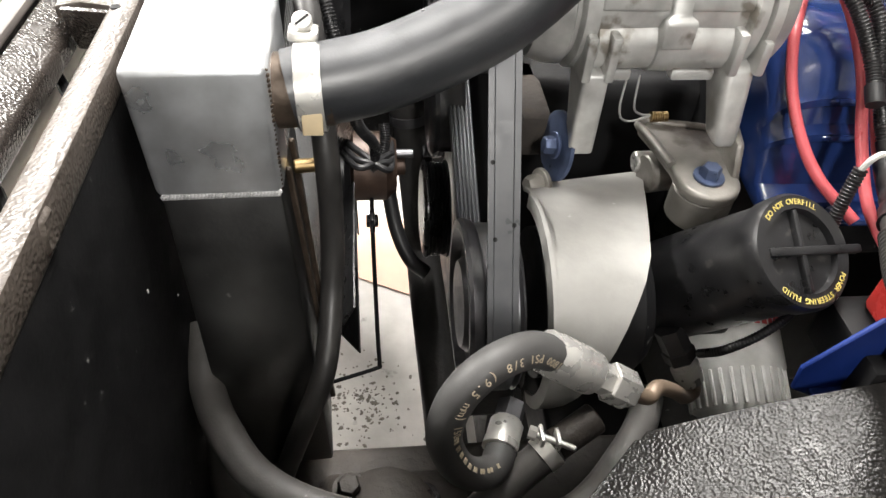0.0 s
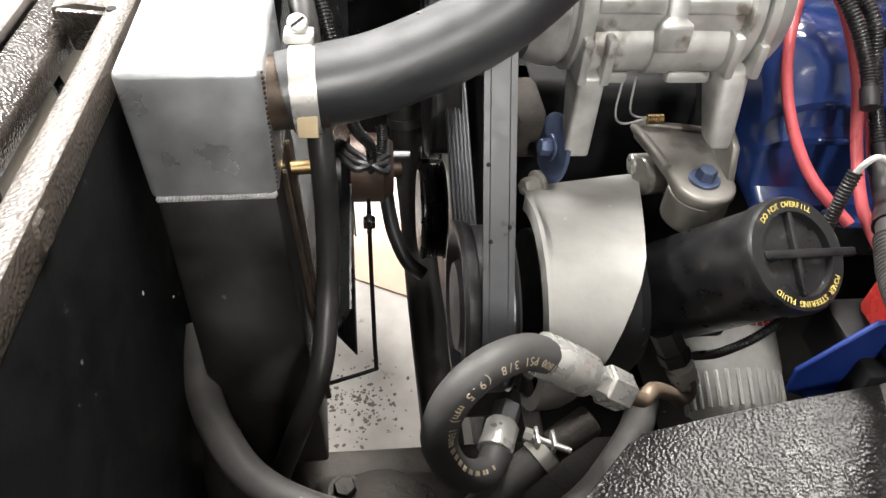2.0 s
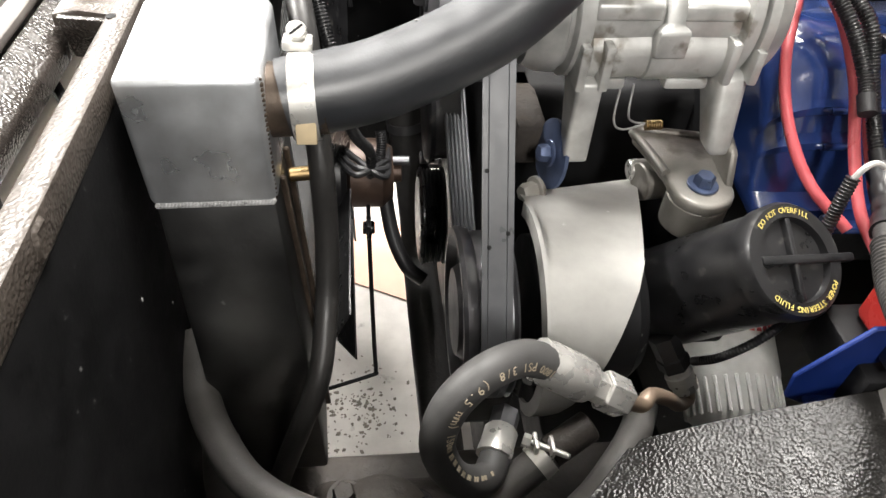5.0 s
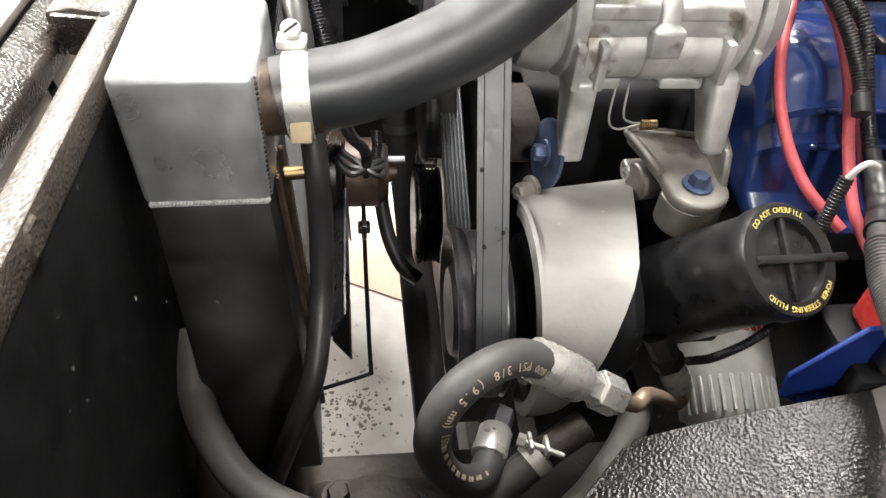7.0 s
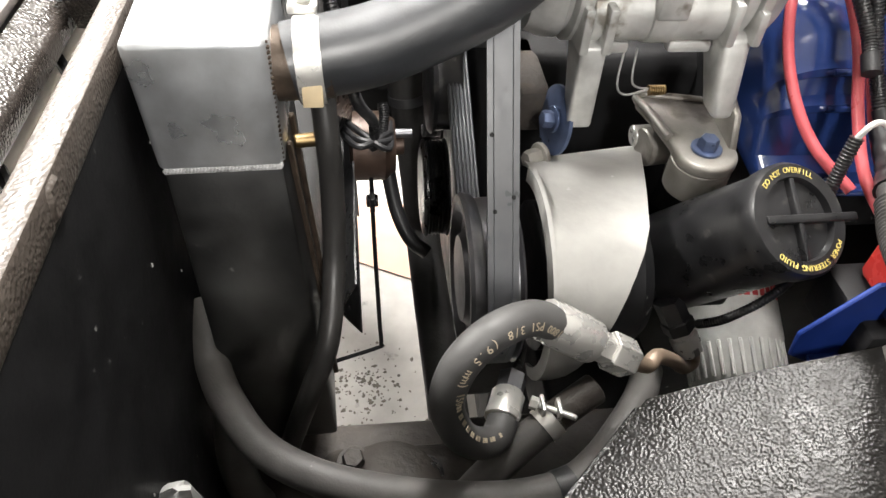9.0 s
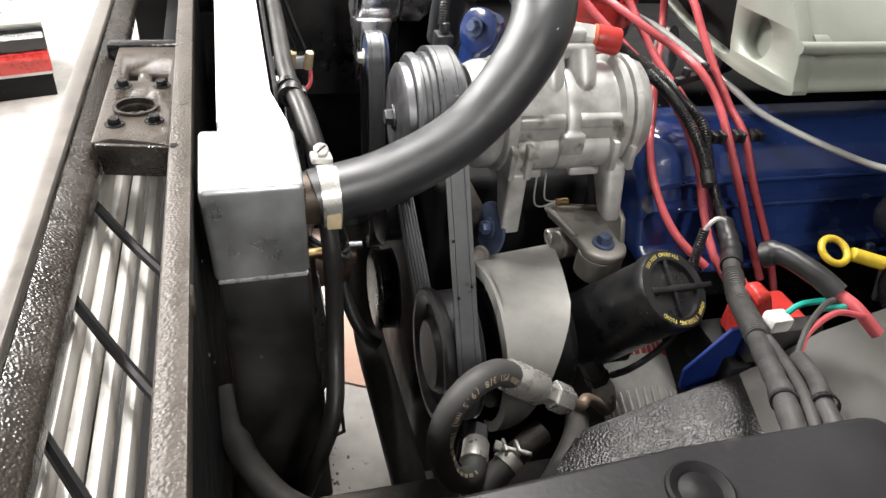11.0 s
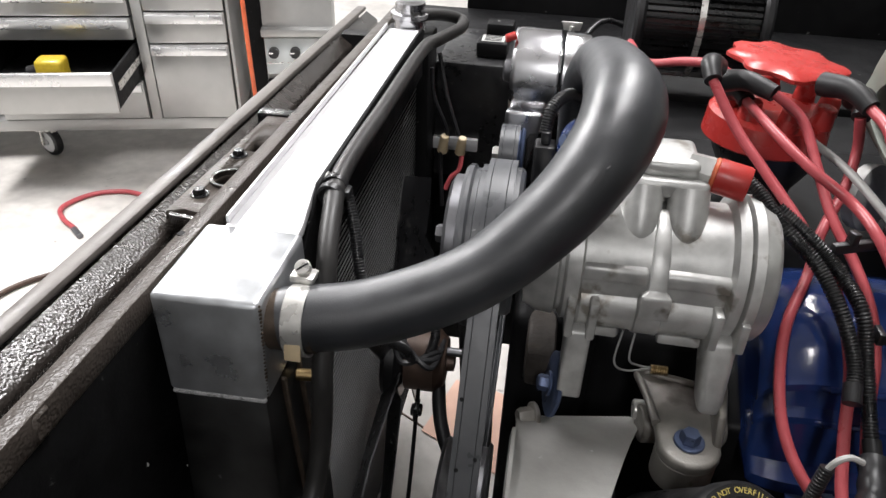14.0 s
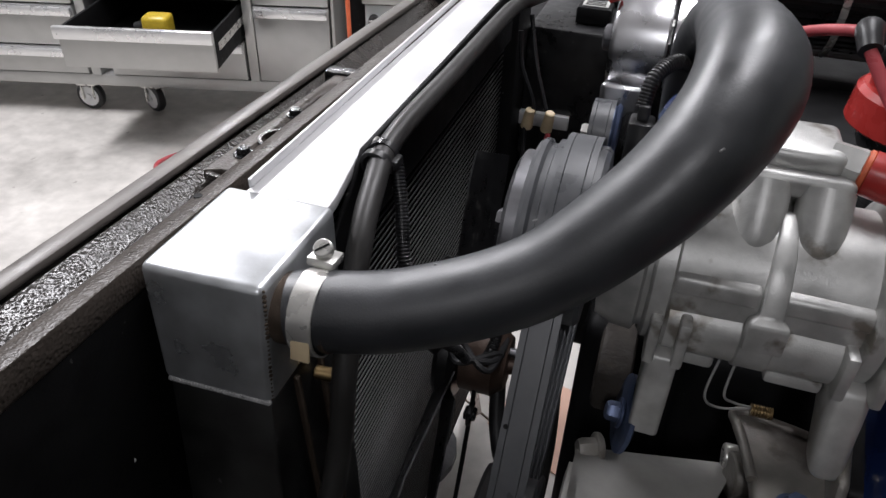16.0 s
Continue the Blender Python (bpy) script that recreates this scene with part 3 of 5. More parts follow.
for i in range(88):
    z = 0.48 + i * 0.0072
    vs = [fins.verts.new(p) for p in ((-0.1080, 0.405, z), (-0.1080, 0.93, z), (-0.1071, 0.93, z + 0.0003), (-0.1071, 0.405, z + 0.0003),
                                      (-0.1071, 0.93, z + 0.0017), (-0.1071, 0.405, z + 0.0017), (-0.1080, 0.93, z + 0.002), (-0.1080, 0.405, z + 0.002))]
    for f in ((0, 1, 2, 3), (3, 2, 4, 5), (5, 4, 6, 7)):
        fins.faces.new([vs[k] for k in f])
tagged(part("fin_pack", fins, FIN_EDGE, t), kind="stuff")
part("rear_flange", plate([(0.455, 1.113), (0.47, 1.126), (0.92, 1.126), (0.92, 1.06), (0.50, 1.06), (0.43, 1.04), (0.405, 1.04), (0.405, 1.075)], "x", -0.1005, -0.0965, 0.001), BLACK, t, "black painted rear flange")
# aluminium tank coloured black to give the dark at the far end
part("far_tank", box(-0.16, -0.09, 0.93, 1.0, 0.47, 1.108, 0.005), BLACK, t, "far end tank, black in place of bare aluminium")
part("filler_neck", lathe((-0.122, 0.955, 1.112), (0, 0, 1), [(0, 0.022), (0.016, 0.022), (0.018, 0.027), (0.024, 0.027), (0.026, 0.021), (0.038, 0.021), (0.039, 0.018)]), POLISHED, t, "polished filler neck")
bead = bmesh.new()
rnd = random.Random(4)
for i in range(26):
    s = i / 25
    p = Vector((-0.0880 - 0.0010 * s, 0.3075 + 0.0085 * s, 1.042 + 0.074 * s))
    bmesh.ops.create_icosphere(bead, subdivisions=1, radius=0.0010 + 0.0008 * rnd.random(), matrix=Matrix.Translation(p))
for y in (0.332, 0.362):
    part("side_seam", hexa([(-0.0765, y, 0.78), (-0.0710, y, 0.78), (-0.0710, y + 0.004, 0.78), (-0.0765, y + 0.004, 0.78)],
                           [(-0.0890, y, 1.036), (-0.0845, y, 1.036), (-0.0845, y + 0.004, 1.036), (-0.0890, y + 0.004, 1.036)], 0.001, 1), STAINED, t, "brown stained side seam")
tagged(part("corner_weld", bead, STAINED, t, "brown stained corner weld"), kind="stuff")
part("stub", cyl((-0.090, 0.335, 1.091), (-0.055, 0.335, 1.093), 0.0215), STAINED, t)
part("flange_bolt", hexbolt((-0.0965, 0.487, 1.118), (1, 0, 0), 0.006, 0.007), STEEL, t)
part("drain_fitting", cyl((-0.086, 0.355, 1.020), (-0.069, 0.357, 1.020), 0.0048), BRASS, t, "small brass fitting")

# ---- upper radiator hose ----
HOSE_PATH = [(-0.0800, 0.334, 1.0915), (-0.02, 0.343, 1.102), (0.045, 0.362, 1.127), (0.093, 0.384, 1.168), (0.122, 0.410, 1.203), (0.134, 0.450, 1.222), (0.130, 0.515, 1.223), (0.121, 0.580, 1.211), (0.114, 0.625, 1.180), (0.113, 0.655, 1.140), (0.115, 0.675, 1.09)]
t = thing("upper_radiator_hose", (0.0, 0.34, 1.05), "thick black rubber radiator hose in a wide bend", "radiator hose")
hose = part("hose", tube(HOSE_PATH, 0.0235, 32, 14, rf=lambda s: 0.0235 + 0.0058 * min(1, max(0, (s - 0.22) / 0.25)) - 0.0068 * min(1, max(0, (s - 0.52) / 0.14)) - 0.0025 * min(1, max(0, (s - 0.62) / 0.12))), HOSE, t)
rnd = random.Random(11)
for p, d, u, v in frames_along(resample(HOSE_PATH, 0.011))[3:24]:
    a = rnd.uniform(0, 2 * math.pi)
    q_ = (u * math.cos(a) + v * math.sin(a))
    if rnd.random() < 0.4 and q_.z > 0.1:
        part("scuff", turn(box(-0.0014, 0.0014, -0.0005, 0.0005, -0.0004, 0.0004, 0.0002, 1), facing(p + q_ * (0.0236 + 0.0054 * min(1, max(0, (p.x - 0.01) / 0.08))), d + u * rnd.uniform(-0.6, 0.6), q_.cross(d))), HOSE_SCUFF, hose)
t2 = thing("hose_clamp", (-0.065, 0.335, 1.06), "worm-drive steel hose clamp with slotted screw", "hose clamp")
AX = Vector((0.998, 0.02, 0.05))
part("clamp_band", ring((-0.068, 0.3352, 1.0926), AX, 0.0237, 0.0145, 0.0014, 40), STEEL, t2)
part("screw_housing", turn(box(-0.0085, 0.0085, -0.008, 0.008, -0.0025, 0.0035, 0.0016), pose(-0.0715, 0.355, 1.1155, -8, 4, 0)), STEEL, t2)
head_ = facing((-0.0715, 0.354, 1.1235), (1, 0.1, 0.05), (0, 0.8, 0.55))
part("screw", join(turn(lathe((0, 0, -0.006), (0, 0, 1), [(0, 0.0045), (0.003, 0.0045), (0.0035, 0.0058), (0.0078, 0.0058), (0.0085, 0.005)], 16), head_)), STEEL, t2)
part("screw_slot", turn(box(-0.0046, 0.0046, -0.0006, 0.0006, 0.002, 0.0028, 0), head_ @ Matrix.Rotation(0.6, 4, "Z")), BLACK, t2)
part("paper_tag", turn(box(-0.0058, 0.0058, -0.001, 0.001, -0.0075, 0.0075, 0.0008), pose(-0.067, 0.3102, 1.086, -10, 0, 0)), CREAM, t2, "small cream label tag")

# ---- overflow hose and loom behind the radiator ----
t = thing("overflow_hose", (-0.085, 0.65, 1.11), "thin dusty black rubber overflow hose", "hose")
part("hose", tube([(-0.118, 0.935, 1.135), (-0.09, 0.975, 1.13), (-0.060, 1.005, 1.118), (-0.052, 0.975, 1.115), (-0.072, 0.90, 1.118), (-0.083, 0.85, 1.120), (-0.085, 0.65, 1.122), (-0.086, 0.50, 1.123), (-0.078, 0.44, 1.114),
                            (-0.070, 0.395, 1.09), (-0.064, 0.355, 1.03), (-0.063, 0.340, 0.98), (-0.065, 0.318, 0.935), (-0.071, 0.280, 0.900), (-0.085, 0.262, 0.866), (-0.097, 0.257, 0.832), (-0.112, 0.26, 0.775), (-0.12, 0.27, 0.72)], 0.0084, 16), HOSE_DARK, t)
part("end_clamp", ring((-0.108, 0.948, 1.134), (0.6, 0.8, -0.1), 0.0086, 0.006, 0.0014, 18), PLASTIC, t, "black end clamp")
t = thing("hose_tie", (-0.085, 0.478, 1.11), "black cable tie round the overflow hose", "cable tie")
part("loop", ring((-0.086, 0.478, 1.120), (0, 1, 0.05), 0.0086, 0.007, 0.0026, 18), PLASTIC, t)
part("loop", ring((-0.0855, 0.464, 1.119), (0.1, 1, 0.15), 0.0088, 0.006, 0.0028, 18), PLASTIC, t)
part("knot", box(-0.080, -0.071, 0.466, 0.480, 1.114, 1.122, 0.002), PLASTIC, t)
solo("fan_wire_conduit", corrugated([(-0.076, 0.478, 1.116), (-0.066, 0.462, 1.09), (-0.054, 0.44, 1.045), (-0.045, 0.46, 0.98), (-0.032, 0.50, 0.93), (-0.03, 0.53, 0.89)], 0.0052), PLASTIC, "black corrugated wire conduit", "conduit")

# ---- electric fan ----
FAN = Vector((-0.045, 0.63, 0.80))
t = thing("cooling_fan", FAN, "black-bladed cooling fan with a brown motor", "cooling fan")
for k in range(6):
    a = radians(27 + 60 * k)
    r_, s_ = Vector((0, math.sin(a), math.cos(a))), Vector((0, math.cos(a), -math.sin(a)))
    bm = bmesh.new()
    rows = []
    for i in range(7):
        f_ = i / 6
        rad = 0.05 + 0.175 * f_
        w = 0.022 + 0.018 * f_ - (0.012 if i == 6 else 0)
        rows.append([bm.verts.new(FAN + r_ * rad + s_ * w * q + Vector((0.012 * q + (-0.02 + 0.001 * z_), 0, 0))) for q, z_ in ((-1, 1), (0, 1), (1, 1), (1, -1), (0, -1), (-1, -1))])
    for p, q in zip(rows, rows[1:]):
        for i in range(6):
            j = (i + 1) % 6
            bm.faces.new((p[i], p[j], q[j], q[i]))
    bm.faces.new(rows[0])
    bm.faces.new(rows[-1])
    part("blade", bm, PLASTIC, t)
part("hub", cyl(FAN + Vector((-0.035, 0, 0)), FAN + Vector((-0.012, 0, 0)), 0.055, n=32, w=0.006), PLASTIC, t)
part("motor", lathe(FAN + Vector((-0.012, 0, 0)), (1, 0, 0), [(0, 0.03), (0.004, 0.040), (0.040, 0.040), (0.046, 0.034), (0.052, 0.030), (0.053, 0.012), (0.062, 0.011), (0.063, 0.006)]), RUST, t, "brown coppery motor can")
part("motor_stud", cyl(FAN + Vector((0.034, 0.0, 0.017)), FAN + Vector((0.060, 0.0, 0.017)), 0.0055, n=12), BOLT_STEEL, t)
part("lead_conduit", corrugated([FAN + Vector((0.026, -0.010, 0.066)), FAN + Vector((0.027, -0.02, 0.052)), FAN + Vector((0.022, -0.03, 0.033)), FAN + Vector((0.012, -0.03, 0.02))], 0.0062), PLASTIC, t, "black corrugated sleeve")
for dy in (-0.012, 0.0, 0.014):
    part("motor_lead", tube([FAN + Vector((-0.02, -0.02 + dy, 0.045)), FAN + Vector((0.0, -0.06 + dy, 0.055)), FAN + Vector((0.03, -0.05 - dy, 0.045)), FAN + Vector((0.035, -0.01 + dy, 0.03))], 0.0035, 8), RUBBER, t)
t = thing("bent_wire_bracket", (-0.034, 0.55, 0.6), "thin black bent wire stay with a clip", "wire bracket")
part("stay", tube([(-0.034, 0.60, 0.79), (-0.034, 0.585, 0.755), (-0.033, 0.555, 0.70), (-0.031, 0.505, 0.632), (-0.030, 0.489, 0.607), (-0.034, 0.486, 0.603), (-0.09, 0.47, 0.60)], 0.0026, 8), BLACK, t)
part("clip", join(box(-0.041, -0.027, 0.578, 0.592, 0.75, 0.760, 0.002), box(-0.037, -0.031, 0.574, 0.596, 0.744, 0.766, 0.002)), PLASTIC, t)
t = thing("fan_connector", (-0.05, 0.86, 0.95), "pair of cream nylon connectors on black and red wires", "wire connector")
for dx, y in ((-0.055, 0.865), (-0.03, 0.864)):
    part("plug", turn(cyl((0, 0, -0.014), (0, 0, 0.014), 0.0075, 0.006, 12), pose(dx, y, 0.985, 12, 8, 0)), CREAM, t)
part("black_lead", tube([(-0.075, 0.87, 1.09), (-0.07, 0.868, 1.05), (-0.05, 0.866, 1.0), (-0.058, 0.862, 0.97), (-0.05, 0.84, 0.90)], 0.003, 8), PLASTIC, t)
part("black_lead", tube([(-0.07, 0.90, 1.10), (-0.055, 0.88, 1.05), (-0.035, 0.866, 1.0)], 0.003, 8), PLASTIC, t)
part("red_lead", tube([(-0.028, 0.862, 0.97), (-0.03, 0.85, 0.955), (-0.04, 0.842, 0.945), (-0.046, 0.835, 0.93)], 0.0034, 8), RED, t)

# ---- far side of the bay ----
t = thing("far_inner_fender", (0.2, 1.25, 0.3), "black painted inner fender panel", "inner fender")
part("panel", box(-0.30, 1.1, 1.20, 1.23, 0.35, 1.02, 0.003), BLACK, t)
part("ledge", box(-0.188, 1.1, 1.02, 1.40, 1.0, 1.03, 0.004), BLACK, t)
part("upper_panel", box(-0.10, 1.1, 1.403, 1.43, 0.9, 1.22, 0.004), BLACK, t)
part("cowl", box(0.75, 0.78, -0.3, 1.4, 0.35, 1.25, 0.003), BLACK, t)
t = thing("battery", (0.02, 1.05, 1.03), "black battery with labelled terminal covers", "battery")
part("case", box(-0.09, 0.13, 0.99, 1.17, 0.87, 1.058, 0.004), PLASTIC, t)
part("terminal_cover", box(-0.035, 0.012, 1.02, 1.06, 1.058, 1.082, 0.005), BLACK, t)
part("terminal_cover", box(-0.03, 0.014, 1.11, 1.145, 1.058, 1.085, 0.005), BLACK, t)
part("label", box(-0.028, 0.006, 1.025, 1.055, 1.0822, 1.0832, 0.0002), WHITE, t, "white label with illegible print")
for k in range(4):
    part("label_bar", box(-0.024, 0.002, 1.028 + 0.007 * k, 1.031 + 0.007 * k, 1.0832, 1.0838, 0), BLACK, t)
part("sticker", box(0.03, 0.10, 1.06, 1.09, 1.0582, 1.0592, 0), WHITE, t, "white sticker with dark bars")
part("sticker_bar", box(0.037, 0.09, 1.07, 1.08, 1.0592, 1.0597, 0), BLACK, t)
part("cable", tube([(0.03, 0.985, 1.07), (0.045, 0.96, 1.06), (0.05, 0.93, 1.02)], 0.006, 10), RED, t, "red battery cable")
part("ground_cable", tube([(0.11, 1.02, 1.07), (0.16, 1.05, 1.09), (0.22, 1.10, 1.075), (0.30, 1.16, 1.06), (0.42, 1.19, 1.05)], 0.0055, 10), PLASTIC, t)
part("ground_cable", tube([(0.11, 1.03, 1.075), (0.15, 1.10, 1.105), (0.22, 1.14, 1.08), (0.34, 1.19, 1.06)], 0.0045, 10), PLASTIC, t)
part("strap", box(0.098, 0.112, 0.988, 1.172, 1.0585, 1.0635, 0.001), RUBBER, t, "black hold-down strap")
part("wing_nut", join(cyl((0.105, 1.160, 1.0635), (0.105, 1.160, 1.078), 0.005, n=12), hexa([(0.092, 1.158, 1.070), (0.118, 1.158, 1.070), (0.118, 1.162, 1.070), (0.092, 1.162, 1.070)], [(0.088, 1.158, 1.084), (0.122, 1.158, 1.084), (0.122, 1.162, 1.084), (0.088, 1.162, 1.084)], 0.001)), STEEL, t, "silver wing nut")
part("hold_down", box(-0.09, -0.02, 0.982, 0.992, 0.92, 0.94, 0.001), ALU, t, "small bright plate")

t = thing("air_filter", (0.3, 1.0, 1.05), "black pleated conical air filter", "air filter")
part("core", cyl((0.19, 1.02, 1.14), (0.345, 1.02, 1.14), 0.070, n=32), PLASTIC, t)
pleats = bmesh.new()
for k in range(56):
    a = 2 * math.pi * k / 56
    d_ = Vector((0, math.cos(a), math.sin(a)))
    s_ = Vector((0, -math.sin(a), math.cos(a))) * 0.0016
    c0 = Vector((0.195, 1.02, 1.14))
    vs = [pleats.verts.new(c0 + Vector((x, 0, 0)) + d_ * r + s_ * q) for x in (0, 0.145) for r, q in ((0.069, -1), (0.079, 0), (0.069, 1))]
    for f in ((0, 1, 4, 3), (1, 2, 5, 4)):
        pleats.faces.new([vs[i] for i in f])
tagged(part("pleats", pleats, PLASTIC, t), kind="stuff")
part("clamp_band", ring((0.265, 1.02, 1.14), (1, 0, 0), 0.079, 0.008, 0.001, 40), STEEL, t)
for x in (0.18, 0.34):
    part("end_cap", cyl((x, 1.02, 1.14), (x + 0.014, 1.02, 1.14), 0.083, n=32, w=0.004), RUBBER, t)

# ---- alternator ----
AC = Vector((0.032, 0.862, 1.098))
t = thing("alternator", AC, "polished aluminium alternator with steel pulley", "alternator")
part("front_case", lathe(AC, (1, 0, 0), [(0.003, 0.040), (0.001, 0.046), (0.0, 0.052), (0.002, 0.0545), (0.006, 0.0555), (0.056, 0.0555), (0.058, 0.053)], 44), POLISHED, t)
part("rear_case", lathe(AC + Vector((0.0605, 0, 0)), (1, 0, 0), [(0, 0.051), (0.002, 0.054), (0.030, 0.053), (0.042, 0.045), (0.044, 0.03)], 44), POLISHED, t)
part("shaft_boss", lathe(AC + Vector((-0.012, 0, 0)), (1, 0, 0), [(0, 0.010), (0.002, 0.014), (0.013, 0.016)], 24), BOLT_STEEL, t)
part("mount_arm", hexa([(0.035, 0.80, 0.96), (0.06, 0.80, 0.96), (0.06, 0.84, 0.96), (0.035, 0.84, 0.96)], [(0.03, 0.80, 1.07), (0.08, 0.80, 1.07), (0.08, 0.87, 1.05), (0.03, 0.87, 1.05)], 0.006, 3), POLISHED, t)
part("red_boot", cyl((0.022, 0.83, 1.148), (0.034, 0.835, 1.152), 0.005), RED_CAP, t)
t = thing("idler_pulley", (0.045, 0.75, 1.0), "small steel and blue idler pulley", "pulley")
part("wheel", lathe((0.032, 0.75, 1.035), (1, 0, 0), [(0, 0.010), (0.001, 0.026), (0.003, 0.033), (0.006, 0.030), (0.022, 0.030), (0.025, 0.033), (0.028, 0.030)], 28), BLUE_ZINC, t)
part("bolt", hexbolt((0.032, 0.75, 1.035), (-1, 0, 0), 0.008, 0.008), STEEL, t)
t = thing("water_outlet", (0.10, 0.5, 1.1), "blue painted water neck behind the compressor", "water neck")
part("neck", lathe((0.118, 0.545, 1.10), (0.05, -0.1, 0.99), [(0, 0.024), (0.03, 0.023), (0.055, 0.021), (0.065, 0.016)], 28), BLUE, t)
part("flange", lathe((0.108, 0.530, 1.154), (-0.75, -0.5, 0.3), [(-0.006, 0.020), (-0.004, 0.023), (0, 0.023), (0.002, 0.020)], 32), BLUE, t)
part("flange_bolt", hexbolt((0.1045, 0.5275, 1.1585), (-0.75, -0.5, 0.3), 0.0065, 0.008), BLUE_ZINC, t)
part("sensor", join(box(0.074, 0.093, 0.556, 0.578, 1.10, 1.138, 0.003), box(0.079, 0.088, 0.561, 0.573, 1.138, 1.150, 0.002)), PLASTIC, t)
part("lead", corrugated([(0.082, 0.568, 1.146), (0.086, 0.58, 1.166), (0.100, 0.60, 1.172), (0.118, 0.615, 1.162), (0.130, 0.62, 1.154)], 0.006), PLASTIC, t)

# ---- engine block behind everything ----
t = thing("engine", (0.4, 0.65, 0.45), "engine block and heads, coloured black for the deep shade", "engine")
# black instead of engine blue: the deep shade is put into the colour
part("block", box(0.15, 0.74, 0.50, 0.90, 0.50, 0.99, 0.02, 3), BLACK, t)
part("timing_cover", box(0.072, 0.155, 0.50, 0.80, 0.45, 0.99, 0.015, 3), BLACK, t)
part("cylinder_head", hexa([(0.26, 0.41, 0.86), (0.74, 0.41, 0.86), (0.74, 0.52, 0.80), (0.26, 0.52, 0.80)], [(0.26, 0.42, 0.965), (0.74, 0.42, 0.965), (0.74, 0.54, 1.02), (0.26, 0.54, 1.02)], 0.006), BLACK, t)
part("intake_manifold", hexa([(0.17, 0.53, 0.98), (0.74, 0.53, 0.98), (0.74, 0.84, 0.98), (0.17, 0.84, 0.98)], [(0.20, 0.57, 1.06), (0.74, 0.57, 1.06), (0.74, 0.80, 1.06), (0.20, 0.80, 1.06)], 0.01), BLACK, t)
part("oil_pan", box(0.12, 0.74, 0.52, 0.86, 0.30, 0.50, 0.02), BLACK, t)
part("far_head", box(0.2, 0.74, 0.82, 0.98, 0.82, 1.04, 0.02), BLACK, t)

# ---- valve cover ----
VC = [(0.372, 0.950), (0.372, 0.962), (0.388, 0.968), (0.395, 0.985), (0.400, 1.000), (0.396, 1.004), (0.397, 1.010), (0.405, 1.014), (0.410, 1.026), (0.406, 1.030), (0.407, 1.036), (0.415, 1.040), (0.424, 1.056), (0.440, 1.070),
      (0.465, 1.076), (0.50, 1.076), (0.53, 1.06), (0.55, 1.02), (0.56, 0.98)]
bm, rows = bmesh.new(), []
for i in range(15):
    if i < 8:
        a = radians(90 * i / 7)
        x, k = 0.272 + 0.045 * (1 - math.cos(a)) * 1.0, math.sin(a)
        sh = 0.70 + 0.30 * k
    else:
        x, sh = 0.317 + (i - 7) * 0.055, 1.0
    rows.append([bm.verts.new((x, 0.47 + (y - 0.47) * (0.62 + 0.38 * sh if j > 1 else 1 - 0.4 * (1 - sh)), 0.95 + (z - 0.95) * sh)) for j, (y, z) in enumerate(VC)])
for p, q in zip(rows, rows[1:]):
    for i in range(len(VC) - 1):
        bm.faces.new((p[i], p[i + 1], q[i + 1], q[i]))
bm.faces.new(rows[0])
bm.faces.new(rows[-1])
t = thing("valve_cover", (0.5, 0.45, 0.95), "glossy blue ribbed steel valve cover", "valve cover")
part("cover", bm, BLUE, t)
for y, z in ((0.3965, 1.0065), (0.4065, 1.0325)):
    part("rib", tube([(0.286, y + 0.032, z - 0.006), (0.298, y + 0.014, z - 0.002), (0.318, y + 0.001, z), (0.36, y, z), (0.74, y, z)], 0.0032, 10), BLUE, t)
part("flange_rail", box(0.30, 0.74, 0.362, 0.376, 0.944, 0.951, 0.002), BLUE, t)
for x in (0.33, 0.45, 0.57, 0.69):
    part("cover_bolt", hexbolt((x, 0.369, 0.951), (0, 0, 1), 0.0055, 0.006), BLUE_ZINC, t)

# ---- air conditioning compressor ----
CY, CZ, CR = 0.468, 1.092, 0.055
t = thing("ac_compressor", (0.18, CY, CZ - CR), "cast aluminium air conditioning compressor with belt clutch", "compressor")
def comp(prof, n=48):
    return lathe((0, CY, CZ), (1, 0, 0), prof, n)
part("front_housing", comp([(0.078, 0.03), (0.080, 0.048), (0.092, 0.053), (0.104, 0.054), (0.106, 0.050), (0.109, 0.050)]), CAST, t)
part("body", comp([(0.109, 0.053), (0.111, 0.0565), (0.121, 0.0565), (0.123, 0.0505), (0.175, 0.0495), (0.228, 0.0500), (0.231, 0.0570), (0.239, 0.0570)]), CAST, t)
part("rear_housing", comp([(0.2405, 0.0555), (0.242, 0.0590), (0.249, 0.0590), (0.251, 0.0570), (0.258, 0.0560), (0.262, 0.0520), (0.264, 0.044)]), CAST, t)
for x0, x1 in ((0.122, 0.170), (0.182, 0.230)):
    part("upper_rib", bevel(hexa([(x0, 0.4155, 1.0990), (x1, 0.4155, 1.0990), (x1, 0.436, 1.0990), (x0, 0.436, 1.0990)], [(x0, 0.4175, 1.1100), (x1, 0.4175, 1.1100), (x1, 0.436, 1.1185), (x0, 0.436, 1.1185)], 0.0025, 3), 0), CAST, t)
part("lower_roll", lathe((0.121, CY - 0.033, CZ - 0.021), (1, 0, 0), [(0, 0.020), (0.003, 0.0225), (0.107, 0.0225), (0.110, 0.020)], 32), CAST, t)
for x0, x1 in ((0.128, 0.158), (0.188, 0.222)):
    part("foot_rib", box(x0, x1, 0.424, 0.436, 1.040, 1.050, 0.003, 2), CAST, t)
